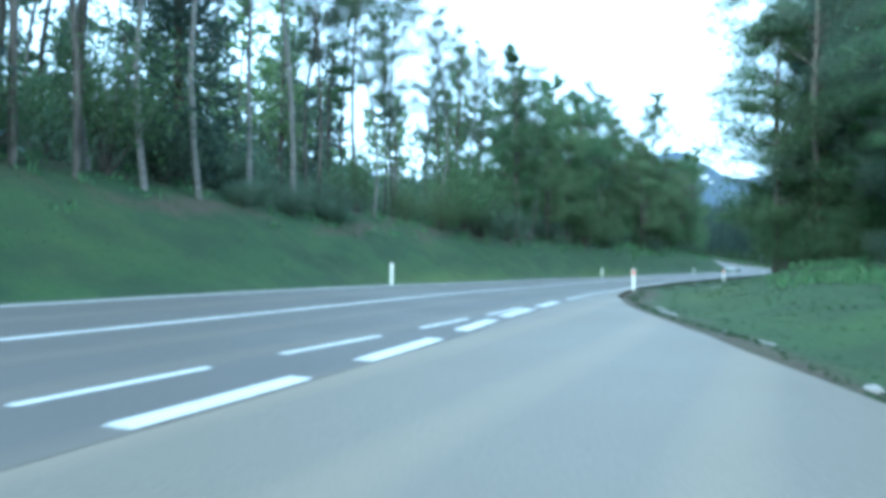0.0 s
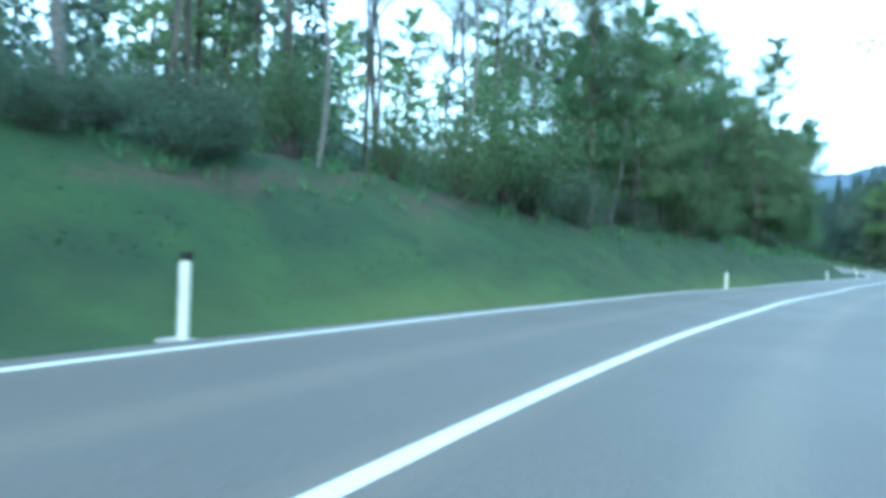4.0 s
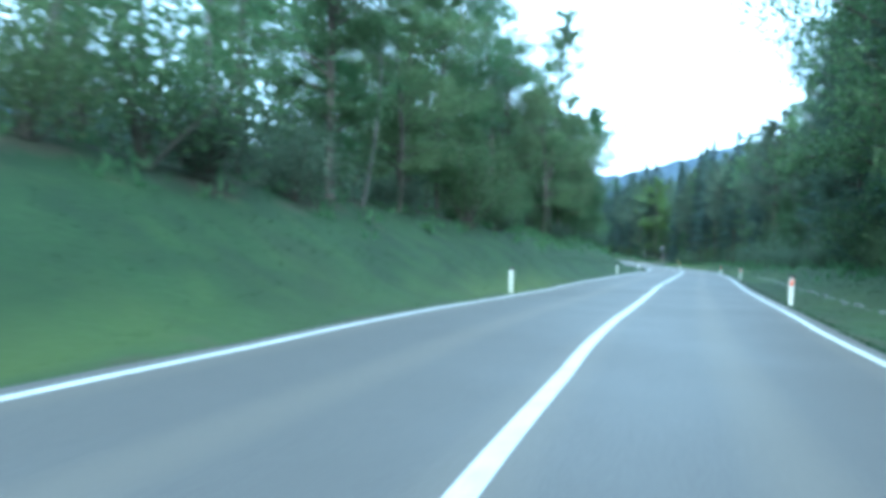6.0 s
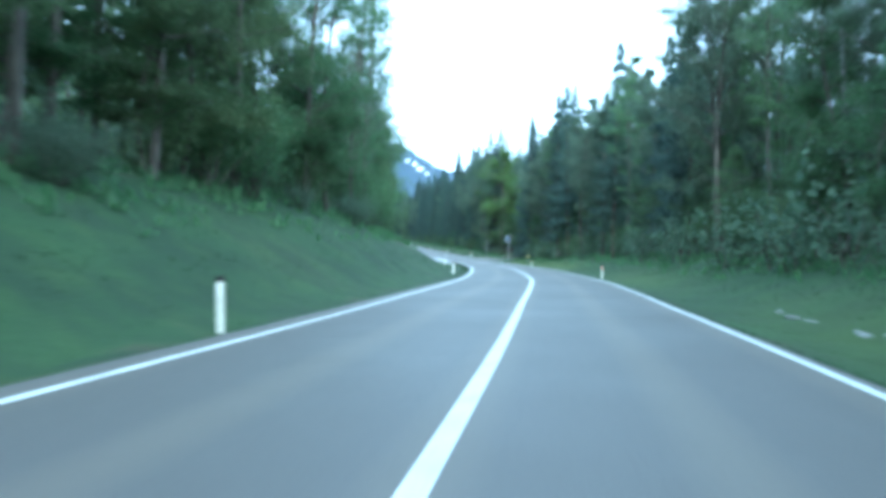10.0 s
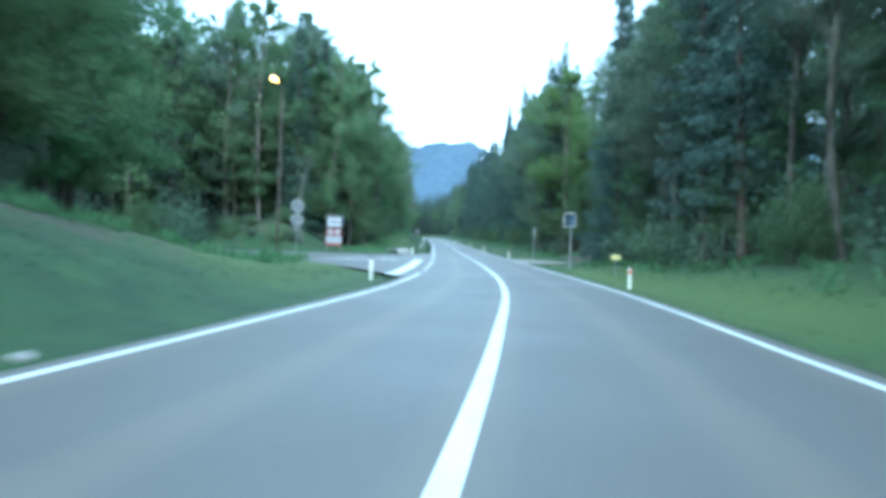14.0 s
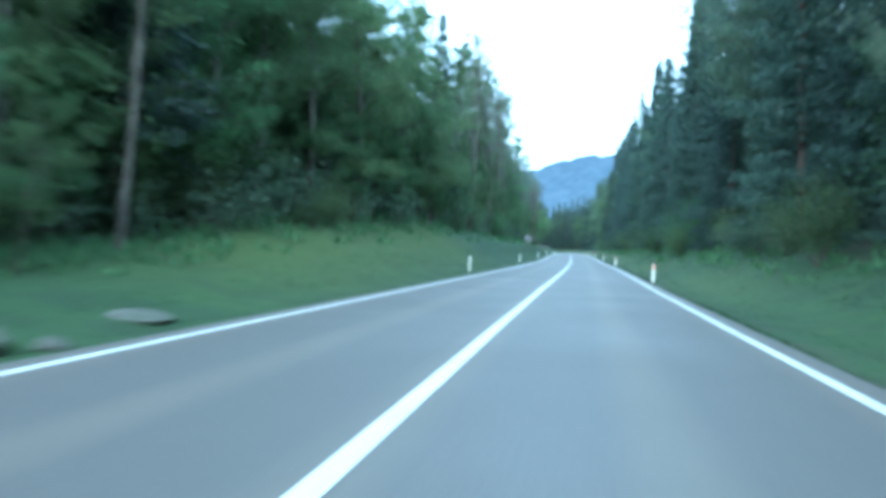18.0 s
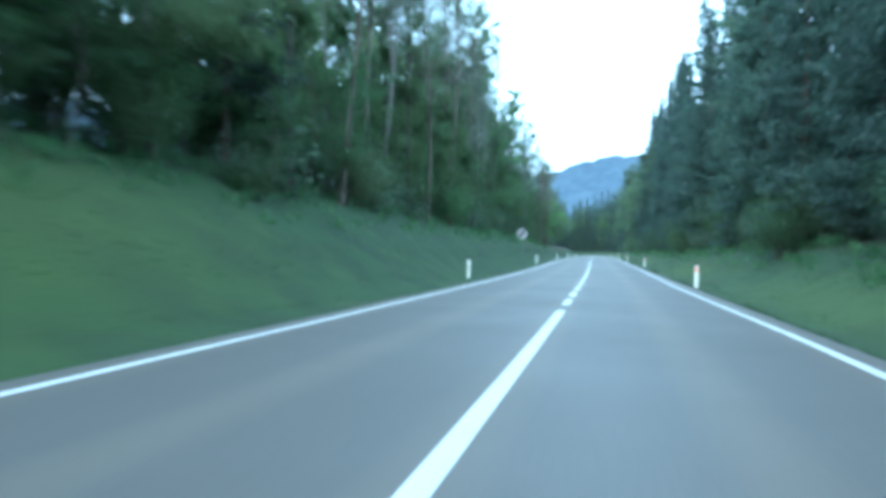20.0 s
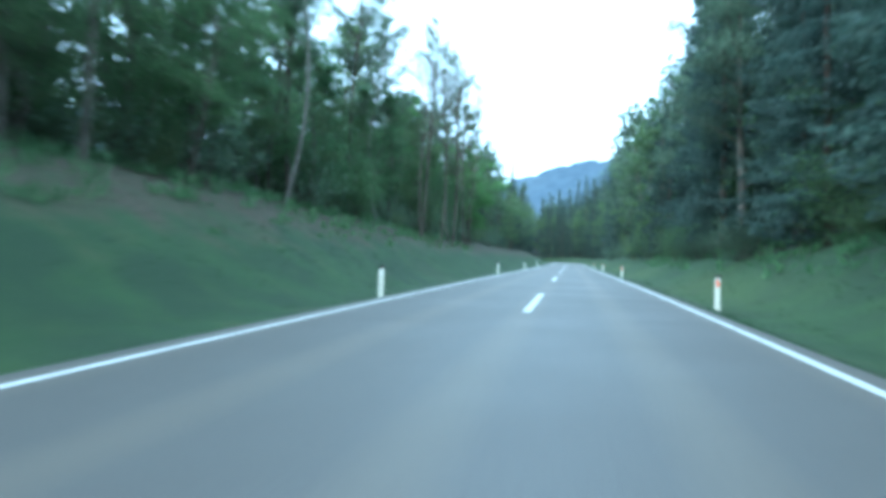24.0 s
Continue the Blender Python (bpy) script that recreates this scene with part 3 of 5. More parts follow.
def leaf_quads(centres, size, rng, flat=0.0):
    """Small diamond-shaped leaf sprays at the given places, turned at random; flat keeps them level."""
    n = len(centres)
    a = rng.normal(size=(n, 3))
    a[:, 2] *= 1 - flat
    a /= np.linalg.norm(a, axis=1)[:, None]
    b = rng.normal(size=(n, 3))
    b[:, 2] *= 1 - flat
    b -= (a * b).sum(1)[:, None] * a
    b /= np.linalg.norm(b, axis=1)[:, None]
    r = size * rng.uniform(0.55, 1.3, (n, 1))
    w = r * rng.uniform(0.38, 0.66, (n, 1))
    v = np.stack([centres - a * r, centres + b * w, centres + a * r * 0.9, centres - b * w], 1).reshape(-1, 3)
    return v, [(4 * i, 4 * i + 1, 4 * i + 2, 4 * i + 3) for i in range(n)]


def broadleaf(seed, h, base, spread, leaves, size, thick=0.16, gaps=0.5, wide_at=0.45, twigs=6, plain=False, steep=0.0):
    """Trunk with limbs and twigs, and the places of its leaves; base: height of the lowest limb; steep: how far the limbs point up."""
    rng = np.random.default_rng(seed)
    k = np.linspace(0, 1, 9)
    bend = rng.normal(0, 0.22, (2, 3))
    tx = sum(bend[0, i] * np.sin((i + 1) * 1.9 * k) for i in range(3))
    ty = sum(bend[1, i] * np.sin((i + 1) * 1.9 * k) for i in range(3))
    trunk = np.stack([tx, ty, k * h * 0.97 - 0.3], 1)
    wood = [tube(trunk, thick * (1.1 - k) ** 0.8 + 0.01, 8)]
    spots = []
    n = int(20 + h * 1.2)
    m = np.linspace(0, 1, 5)
    for i in range(n):
        q = rng.uniform(0, 1) ** 0.85
        z = base + (h * 0.95 - base) * q
        f = z / (h * 0.97)
        at = np.array([np.interp(f, k, tx), np.interp(f, k, ty), z])
        turn = i * 2.4 + rng.uniform(-0.5, 0.5)
        reach = spread * (0.3 + 0.7 * math.sin(math.pi * min(1, max(0.08, (q + 0.12) ** (math.log(0.5) / math.log(wide_at + 0.12)))))) * rng.uniform(0.5, 1.2)
        up = rng.uniform(0.15, 0.7) + 0.4 * q + steep * rng.uniform(0.6, 1.2)
        limb = at + np.stack([np.cos(turn) * reach * m, np.sin(turn) * reach * m, reach * (up * m - 0.25 * m * m)], 1)
        limb[1:] += rng.normal(0, 0.06 * reach, (4, 3)) * m[1:, None]
        wood.append(tube(limb, 0.28 * thick * (1.05 - m) * (1.2 - 0.6 * q) + 0.006, 4))
        many = int(leaves / n * rng.uniform(1 - gaps, 1 + gaps) / twigs)
        for _ in range(twigs):
            cut = rng.uniform(0.25, 1.0)
            start = np.array([np.interp(cut, m, limb[:, a]) for a in range(3)])
            off = rng.normal(size=3) * (1, 1, 0.6) + np.array([math.cos(turn), math.sin(turn), 0.35 + steep]) * 0.7
            twig = start + np.outer(m[:4] / 0.75, off / np.linalg.norm(off) * reach * rng.uniform(0.22, 0.48))
            wood.append(tube(twig, (0.011, 0.008, 0.006, 0.003), 3))
            u = rng.uniform(0.15, 1.1, (many, 1))
            spots.append(twig[0] + (twig[-1] - twig[0]) * u + rng.normal(0, 0.07 * reach + 0.10, (many, 3)) * (1, 1, 0.55))
    return joined(wood[:1] if plain else wood), leaf_quads(np.concatenate(spots), size, rng, 0.35)


def spruce(seed, h, reach, bare=0.06, dense=1.0, spray=0.3):
    """A spruce: whorls of drooping branches, each with many small hanging sprays of needles."""
    rng = np.random.default_rng(seed)
    k = np.linspace(0, 1, 7)
    wood = [tube(np.stack([0.1 * np.sin(3 * k), 0.1 * np.cos(2 * k), k * h - 0.3], 1), 0.20 * (1.03 - k) + 0.01, 8)]
    quads = []
    levels = int(h * 2.2)
    for i in range(levels):
        q = (i + rng.uniform(0, 0.9)) / levels
        z = h * (bare + (1 - bare) * q)
        r = reach * (1 - q) ** 0.85 * rng.uniform(0.72, 1.1) + 0.12
        for j in range(rng.integers(6, 10)):
            turn = rng.uniform(0, 2 * math.pi)
            o, side = np.array([math.cos(turn), math.sin(turn), 0]), np.array([-math.sin(turn), math.cos(turn), 0])
            length = r * rng.uniform(0.65, 1.2)
            drop = rng.uniform(0.1, 0.5) * (1 - 0.5 * q)
            n = int((8 + 22 * length) * dense)
            t = rng.uniform(0.08, 1.0, n) ** 0.8
            w = rng.uniform(-1, 1, n) * (0.46 - 0.34 * t) * length
            p = np.array([0, 0, z]) + np.outer(length * t, o) + np.outer(w, side)
            p[:, 2] += -drop * length * t + 0.22 * length * t * t - 0.25 * np.abs(w) - rng.exponential(0.10, n)
            way = 0.45 * o + np.outer(np.sign(w) * 0.5, side) + rng.normal(0, 0.35, (n, 3)) + np.array([0, 0, -0.45])
            way /= np.linalg.norm(way, axis=1)[:, None]
            across = np.cross(way, rng.normal(size=(n, 3)))
            across /= np.linalg.norm(across, axis=1)[:, None] + 1e-6
            a, b = way * (spray * rng.uniform(0.5, 1.2, (n, 1))), across * (spray * rng.uniform(0.13, 0.24, (n, 1)))
            quads.append(np.stack([p, p + a * 0.5 + b, p + a, p + a * 0.5 - b], 1).reshape(-1, 3))
    v = np.concatenate(quads)
    return joined(wood), (v, np.arange(len(v)).reshape(-1, 4).tolist())


def shrub(seed, h, wide, leaves, size):
    rng = np.random.default_rng(seed)
    wood, spots = [], []
    for i in range(11):
        turn, out = i * 2.4, rng.uniform(0.2, 1.0)
        top = np.array([math.cos(turn) * wide * out, math.sin(turn) * wide * out, h * rng.uniform(0.5, 1.0) * (1.1 - 0.45 * out)])
        m = np.linspace(0, 1, 5)[:, None]
        stem = top * m * (1, 1, 1) + np.array([0, 0, -0.15]) * (1 - m) + rng.normal(0, 0.05, (5, 3)) * m
        wood.append(tube(stem, np.linspace(0.03, 0.008, 5), 4))
        c = stem[rng.integers(2, 5, leaves // 11)] + rng.normal(0, 0.24 * wide, (leaves // 11, 3)) * (1, 1, 0.8)
        c[:, 2] = np.maximum(c[:, 2], 0.05)
        spots.append(c)
    return joined(wood), leaf_quads(np.concatenate(spots), size, rng, 0.3)


PLANTS = {}


def plant(key, made, wood_mat, leaf_mat, name, label, category, group):
    (wv, wf), (lv, lf) = made
    ob = root(name, Matrix.Translation((0, 0, -60)), label, category, group)
    sheet("stem" if category == "bush" else "trunk", wv, wf, wood_mat, True, ob)
    sheet("crown", lv, lf, leaf_mat, False, ob)
    PLANTS[key] = [ob, 0]


def stand(key, x, y, size=1.0, turn=None, z=None, tall=1.0, label=""):
    """Sets one plant of a kind into the ground; the first one is the original."""
    entry = PLANTS[key]
    turn = rnd.uniform(0, 360) if turn is None else turn
    m = pose(x, y, ground1(x, y) - 0.05 if z is None else z, rnd.uniform(-1.5, 1.5), rnd.uniform(-1.5, 1.5), turn)
    if entry[1] == 0:
        ob = entry[0]
        ob.matrix_basis = m
    else:
        ob = copy_thing(entry[0], m)
    ob.scale = (size, size, size * tall)
    entry[1] += 1
    if label:
        ob["label"] = label
    return ob


rnd = random.Random(7)
G_B, G_S, G_U = "broadleaf trees along the forest edge", "spruces along the forest edge", "bushes along the forest edge"
plant("tall1", broadleaf(1, 20, 7.0, 2.9, 24000, 0.060, 0.11, 0.7, steep=0.5), M_BARK, M_LEAF["spring"], "tree", "tall slender tree with fresh pale green spring leaves", "tree", G_B)
plant("tall2", broadleaf(2, 18, 5.5, 2.6, 19000, 0.058, 0.10, 0.8, steep=0.6), M_BARK, M_LEAF["dull"], "tree", "tall slender tree with thin greyish green spring leaves", "tree", G_B)
plant("beech1", broadleaf(3, 17, 2.2, 4.2, 36000, 0.072, 0.18, 0.5, steep=0.1), M_BARK, M_LEAF["beech"], "tree", "full broadleaf tree in dense mid-green leaf", "tree", G_B)
plant("beech2", broadleaf(4, 15, 1.2, 3.9, 34000, 0.070, 0.16, 0.5, 0.35), M_BARK, M_LEAF["spring"], "tree", "broadleaf tree with fresh green leaves down to low branches", "tree", G_B)
plant("dark1", broadleaf(5, 18, 2.0, 4.1, 38000, 0.074, 0.19, 0.4, steep=0.2), M_BARK, M_LEAF["dull"], "tree", "dense broadleaf tree with dull green leaves", "tree", G_B)
plant("birch1", broadleaf(6, 19, 8.5, 2.2, 11000, 0.048, 0.10, 0.9, steep=0.5), M_PALE, M_LEAF["spring"], "birch_tree", "thin pale-barked birch with few small new leaves", "birch", "thin birches on the bank")
plant("birch2", broadleaf(8, 17, 7.0, 1.9, 6000, 0.050, 0.09, 0.9, steep=0.6), M_PALE, M_LEAF["dull"], "birch_tree", "thin pale-barked tree, nearly bare in spring", "birch", "thin birches on the bank")
plant("bare", broadleaf(15, 17, 4.5, 2.4, 3600, 0.042, 0.085, 0.9, 0.5, 12, steep=0.7), M_BARK, M_LEAF["dull"], "tree", "nearly bare tree with fine upright grey-brown twigs", "tree", G_B)
plant("sapling", broadleaf(16, 7.5, 0.5, 1.7, 8200, 0.056, 0.05, 0.6, 0.4, 5, steep=0.2), M_BARK, M_LEAF["beech"], "sapling", "young thin-stemmed tree in light green leaf to the ground", "tree", "young trees at the forest edge")
plant("maple", broadleaf(9, 14, 2.4, 4.4, 30000, 0.084, 0.17, 0.4), M_BARK, M_LEAF["bright"], "tree", "maple in bright yellow-green new leaf", "tree", G_B)
plant("spruce1", spruce(11, 24, 3.2, 0.04), M_REDBARK, M_LEAF["spruce"], "spruce_tree", "tall dark green spruce with drooping branches", "spruce", G_S)
plant("spruce2", spruce(12, 21, 2.7, 0.14, 0.9), M_REDBARK, M_LEAF["spruce"], "spruce_tree", "dark spruce with a bare lower trunk", "spruce", G_S)
plant("spruce3", spruce(13, 11, 2.3, 0.02), M_REDBARK, M_LEAF["spruce"], "spruce_tree", "young dark spruce, branched to the ground", "spruce", G_S)
plant("bush1", shrub(21, 2.6, 1.5, 4400, 0.054), M_BARK, M_LEAF["spring"], "bush", "fresh green bush at the forest edge", "bush", G_U)
plant("bush2", shrub(22, 1.8, 1.3, 3800, 0.050), M_BARK, M_LEAF["dull"], "bush", "low dull green bush at the forest edge", "bush", G_U)
plant("bush3", shrub(23, 3.8, 2.0, 5600, 0.062), M_BARK, M_LEAF["beech"], "bush", "tall leafy hazel-like bush at the forest edge", "bush", G_U)

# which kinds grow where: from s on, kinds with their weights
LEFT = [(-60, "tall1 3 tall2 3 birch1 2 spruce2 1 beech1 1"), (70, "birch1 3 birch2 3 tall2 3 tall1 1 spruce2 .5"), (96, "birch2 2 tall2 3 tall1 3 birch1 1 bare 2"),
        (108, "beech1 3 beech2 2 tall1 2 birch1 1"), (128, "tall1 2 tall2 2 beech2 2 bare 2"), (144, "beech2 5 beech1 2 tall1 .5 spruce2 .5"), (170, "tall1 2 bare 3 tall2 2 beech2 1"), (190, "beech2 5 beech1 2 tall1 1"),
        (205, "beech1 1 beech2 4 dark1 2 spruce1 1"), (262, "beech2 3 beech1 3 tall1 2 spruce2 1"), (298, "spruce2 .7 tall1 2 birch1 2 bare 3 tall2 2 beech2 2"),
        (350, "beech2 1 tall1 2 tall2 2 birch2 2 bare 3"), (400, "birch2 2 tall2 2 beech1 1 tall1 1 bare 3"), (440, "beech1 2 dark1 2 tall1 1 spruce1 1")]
RIGHT = [(-60, "dark1 2 beech1 2 spruce2 1"), (92, "beech1 2 dark1 2 tall1 2 spruce2 1"), (116, "spruce1 1 dark1 2 tall1 1 tall2 1"), (134, "dark1 3 tall2 2 spruce2 1 birch1 1"),
         (165, "dark1 3 tall2 1 spruce2 2 tall1 1"), (225, "dark1 2 beech1 1 spruce1 2"), (262, "dark1 3 spruce1 3 tall2 1"), (300, "spruce1 5 spruce2 2 dark1 1"), (430, "spruce1 3 dark1 2 beech1 2")]


def choose(zones, s):
    words = [w for a, w in zones if a <= s][-1].split()
    return rnd.choices(words[::2], [float(w) for w in words[1::2]])[0]


def clear_left(s, d):
    """Whether a place left of the road is free of the junction."""
    return not (side_near(d) - 2.5 < s < side_far(d) + (3.0 if d > 9 else 4.5))


def on_mound(s, d):
    """Whether a place left of the road lies on the open grassy mound by the junction."""
    return ((s - 254.5) / 5.5) ** 2 + ((d - 19.8) / 6.5) ** 2 < 1


def height(side, s):
    """How the wood's height changes along the road."""
    if side < 0:
        return float(np.interp(s, [60, 80, 90, 118, 126, 150, 165, 205, 262, 286, 304, 320, 335, 345, 365, 374, 388, 400, 412, 440], [1, 0.9, 0.76, 0.75, 0.86, 0.82, 0.86, 0.88, 1.0, 0.88, 0.78, 0.84, 0.82, 0.82, 0.84, 0.84, 0.82, 0.78, 0.7, 0.7]))
    return float(np.interp(s, [80, 112, 122, 134, 152, 166, 180, 197, 206, 260, 300, 335, 396, 410, 430, 480], [0.8, 0.8, 0.74, 0.72, 0.74, 0.8, 0.76, 0.82, 0.93, 0.97, 0.92, 0.84, 0.86, 0.94, 1.0, 0.95]))


FAR_TREES, UNDER = [], []
for side, zones in ((-1, LEFT), (1, RIGHT)):
    for row, (d0, gap) in enumerate(((10.8 if side < 0 else 9.6, 3.2), (14.4 if side < 0 else 13.0, 3.6), (18.6, 4.0), (23.5, 4.5), (29.5, 5.0), (36, 6.5), (44, 8))):
        s = -22.0
        while s < LENGTH - 8:
            s += gap * rnd.uniform(0.6, 1.4)
            d = d0 + rnd.uniform(-0.9, 1.3) * (1 + 0.3 * row)
            if side > 0 and s < 84:
                d += float(layby_edge(s)) + 1.2
            elif side > 0 and s < 116:
                d += float(np.interp(s, [84, 96, 108, 116], [6.5, 5.0, 3.5, 0.5]))
            if side < 0 and 188 < s < 206:
                d += 2.4 * float(ramp(s, 186, 196))
            if side < 0 and not clear_left(s, d):
                continue
            if side < 0 and 204 < s < 226 and d < 15 + (s - 204) * 0.25:
                continue
            if side < 0 and 244 < s < 264 and d < 15 - (s - 250) * 0.2:
                continue
            if side < 0 and on_mound(s, d):
                continue
            if side > 0 and 240 < s < 257 and d < 16:
                continue
            if side > 0 and s < 44 or side > 0 and row == 0 and 236 < s < 247:
                continue
            if side < 0 and row == 0 and 78 < s < 92:
                continue
            if side < 0 and row == 0 and (308 < s < 352 and rnd.random() < 0.5 or 406 < s < 436 and rnd.random() < 0.75):
                continue
            if row >= 5 and (side > 0 or 130 < s < 195 or s > 265) and rnd.random() < 0.7:
                continue
            if side < 0 and row >= 1 and 168 < s < 192 and rnd.random() < 0.6:
                continue
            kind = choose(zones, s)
            if side < 0 and 50 < s < 142 and row >= 1 and rnd.random() < (0.6 if s > 112 else 0.42):
                continue
            x, y, _ = spot(s, side * d)
            size = rnd.uniform(0.85, 1.15) * height(side, s)
            if side < 0 and 248 < s < 276 and row >= 1:
                size *= 1.15
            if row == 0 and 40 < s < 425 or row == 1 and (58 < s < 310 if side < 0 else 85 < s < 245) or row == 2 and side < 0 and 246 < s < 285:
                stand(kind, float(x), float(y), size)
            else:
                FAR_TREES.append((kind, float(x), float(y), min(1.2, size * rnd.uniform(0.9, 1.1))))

# single trees that stand out on the way
for kind, x, y, size in (("spruce1", -9.7, 30.2, 0.85), ("birch1", -9.4, 26.3, 0.95), ("birch1", -8.3, 28.2, 1.0), ("birch2", -7.3, 31.0, 1.05), ("birch1", -6.2, 33.8, 1.05),
                         ("bare", -10.4, 23.9, 1.05), ("tall2", -10.9, 25.0, 0.95), ("bare", -11.4, 25.9, 1.0), ("tall1", -11.4, 22.6, 0.95), ("tall2", -12.2, 24.0, 0.9),
                         ("spruce3", -13.5, 21.5, 1.0), ("spruce1", -13.0, 38.6, 0.7), ("tall1", -4.2, 41.5, 0.9), ("tall1", -2.4, 44.8, 0.82), ("tall2", -6.6, 40.2, 0.9), ("tall1", -5.4, 44.6, 0.85), ("tall2", -17.5, 28.5, 1.0), ("bare", -5.6, 36.4, 0.95), ("bush2", -4.9, 37.3, 0.8),
                         ("dark1", 21.5, 42.0, 1.2), ("spruce1", 24.0, 47.0, 0.95), ("dark1", 25.5, 40.0, 1.25), ("dark1", 27.2, 52.0, 1.2), ("spruce1", 29.0, 48.5, 1.0),
                         ("dark1", 30.5, 57.0, 1.15), ("spruce2", 23.0, 44.5, 1.0), ("bush1", 19.6, 40.5, 1.0), ("bush3", 21.2, 44.8, 1.1), ("bush1", 23.4, 48.6, 1.1),
                         ("bush3", 22.5, 38.2, 1.2), ("beech1", 6.3, 58.8, 0.62), ("birch2", 7.65, 58.6, 0.75), ("bush1", 24.0, 41.0, 1.2), ("beech2", 19.8, 44.0, 1.2), ("beech2", 22.6, 48.6, 1.3), ("sapling", 20.6, 42.4, 1.1), ("sapling", 21.6, 46.6, 1.2), ("bush3", 19.4, 42.2, 1.0), ("sapling", 22.0, 39.6, 1.2), ("bush1", 20.6, 38.6, 1.0)):
    stand(kind, x, y, size)
for kind, x, y, size in (("bare", 113.6, 333.0, 0.85), ("bare", 115.0, 337.5, 0.9), ("bare", 112.0, 329.5, 0.8), ("bare", 89.5, 268.5, 1.0),
                         ("bare", 91.5, 274.0, 0.95), ("bare", -3.0, 45.5, 0.9), ("bare", 0.5, 49.0, 0.85), ("bare", -6.0, 44.0, 0.9), ("bare", 3.4, 55.5, 0.8),
                         ("birch1", 44.3, 78.3, 0.75), ("birch2", 44.9, 78.9, 0.8), ("birch1", 45.4, 79.6, 0.75), ("spruce1", 31.0, 58.0, 0.85), ("dark1", 33.0, 61.5, 0.95),
                         ("birch2", 62.0, 180.4, 0.55), ("birch1", 87.9, 251.0, 0.95), ("birch2", 94.2, 270.0, 0.95)):
    stand(kind, x, y, size)
stand("maple", 87.9, 177.7, 1.0, 40, tall=1.36)
stand("maple", 90.6, 181.0, 0.85, 160, tall=1.3)
for x, y in ((86.2, 175.4), (87.4, 173.6), (88.8, 175.9), (85.6, 178.6)):
    stand("sapling", x, y, 0.95)
# woods round the end of the side road
for k in range(330):
    s, d = (rnd.uniform(214, 262), rnd.uniform(61, 90)) if k < 60 else (rnd.uniform(203, 224), rnd.uniform(30, 85)) if k < 110 else (rnd.uniform(250, 300), rnd.uniform(24, 90))
    x, y, _ = spot(s, -d)
    FAR_TREES.append((rnd.choice(["beech1", "dark1", "spruce1", "tall1"]), float(x), float(y), rnd.uniform(0.95, 1.25)))
for k in range(260):
    s, d = (rnd.uniform(250, 305), rnd.uniform(21, 65)) if k < 160 else (rnd.uniform(176, 222), rnd.uniform(24, 65))
    if on_mound(s, d):
        continue
    x, y, _ = spot(s, -d)
    UNDER.append((float(x), float(y), rnd.uniform(1.0, 2.2)))
for k in range(85):
    s, d = rnd.uniform(85, 118), rnd.uniform(23, 62)
    x, y, _ = spot(s, -d)
    FAR_TREES.append((rnd.choice(["beech1", "dark1", "spruce1", "tall1"]), float(x), float(y), rnd.uniform(0.42, 0.68)))
for k in range(22):
    d = 15 + k * 1.5
    if d < 25:
        continue
    x, y, _ = spot(float(side_far(d)) + rnd.uniform(2.6, 6.5), -d)
    stand(rnd.choice(["bush1", "bush3", "bush2"]), float(x), float(y), rnd.uniform(0.8, 1.3))
for k in range(9):
    x, y, _ = spot(82.5 + k * 0.9, -9.4 - 0.5 * (k % 3))
    stand("bush2", float(x), float(y), rnd.uniform(0.55, 0.8), label="dark brushy scrub on top of the bank")
for k in range(16):
    x, y, _ = spot(rnd.uniform(259, 274), -rnd.uniform(12.0, 25))
    stand("bush3", float(x), float(y), rnd.uniform(1.1, 1.9))
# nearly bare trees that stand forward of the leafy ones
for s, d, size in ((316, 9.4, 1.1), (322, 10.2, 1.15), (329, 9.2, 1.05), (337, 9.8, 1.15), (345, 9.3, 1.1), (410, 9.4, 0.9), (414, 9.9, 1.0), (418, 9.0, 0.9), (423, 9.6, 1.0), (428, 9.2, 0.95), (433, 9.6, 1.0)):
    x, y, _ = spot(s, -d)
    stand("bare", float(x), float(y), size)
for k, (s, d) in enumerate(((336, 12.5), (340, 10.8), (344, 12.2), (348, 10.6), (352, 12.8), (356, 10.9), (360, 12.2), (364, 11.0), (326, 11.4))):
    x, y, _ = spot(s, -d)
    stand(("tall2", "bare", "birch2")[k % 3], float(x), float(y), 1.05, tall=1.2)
for s, d, size in ((418, 13.0, 0.8), (436, 9.8, 0.75)):
    x, y, _ = spot(s, -d)
    stand("maple", float(x), float(y), size)
# tall trees round the junction
for kind, s, d, size in (("spruce1", 258.5, 17.5, 1.0), ("spruce1", 262.0, 15.4, 0.95), ("spruce2", 270.5, 15.6, 1.0), ("beech1", 260.5, 16.0, 1.1), ("beech2", 203.5, 14.6, 1.0), ("beech1", 208.5, 15.6, 1.08), ("beech2", 213.0, 17.2, 1.18), ("beech2", 218.0, 20.5, 1.25), ("beech1", 206.0, 19.5, 1.2), ("beech1", 212.0, 22.0, 1.25), ("spruce1", 286.0, 15.0, 0.85), ("birch1", 262.5, 19.0, 0.6)):
    x, y, _ = spot(s, -d)
    stand(kind, float(x), float(y), size)
for kind, s, d, up in (("beech2", 258.0, 13.6, 1.4), ("beech2", 263.0, 12.6, 1.5), ("beech1", 268.0, 12.4, 1.35), ("tall1", 265.5, 11.6, 1.1)):
    x, y, _ = spot(s, -d)
    stand(kind, float(x), float(y), 0.95, tall=up)
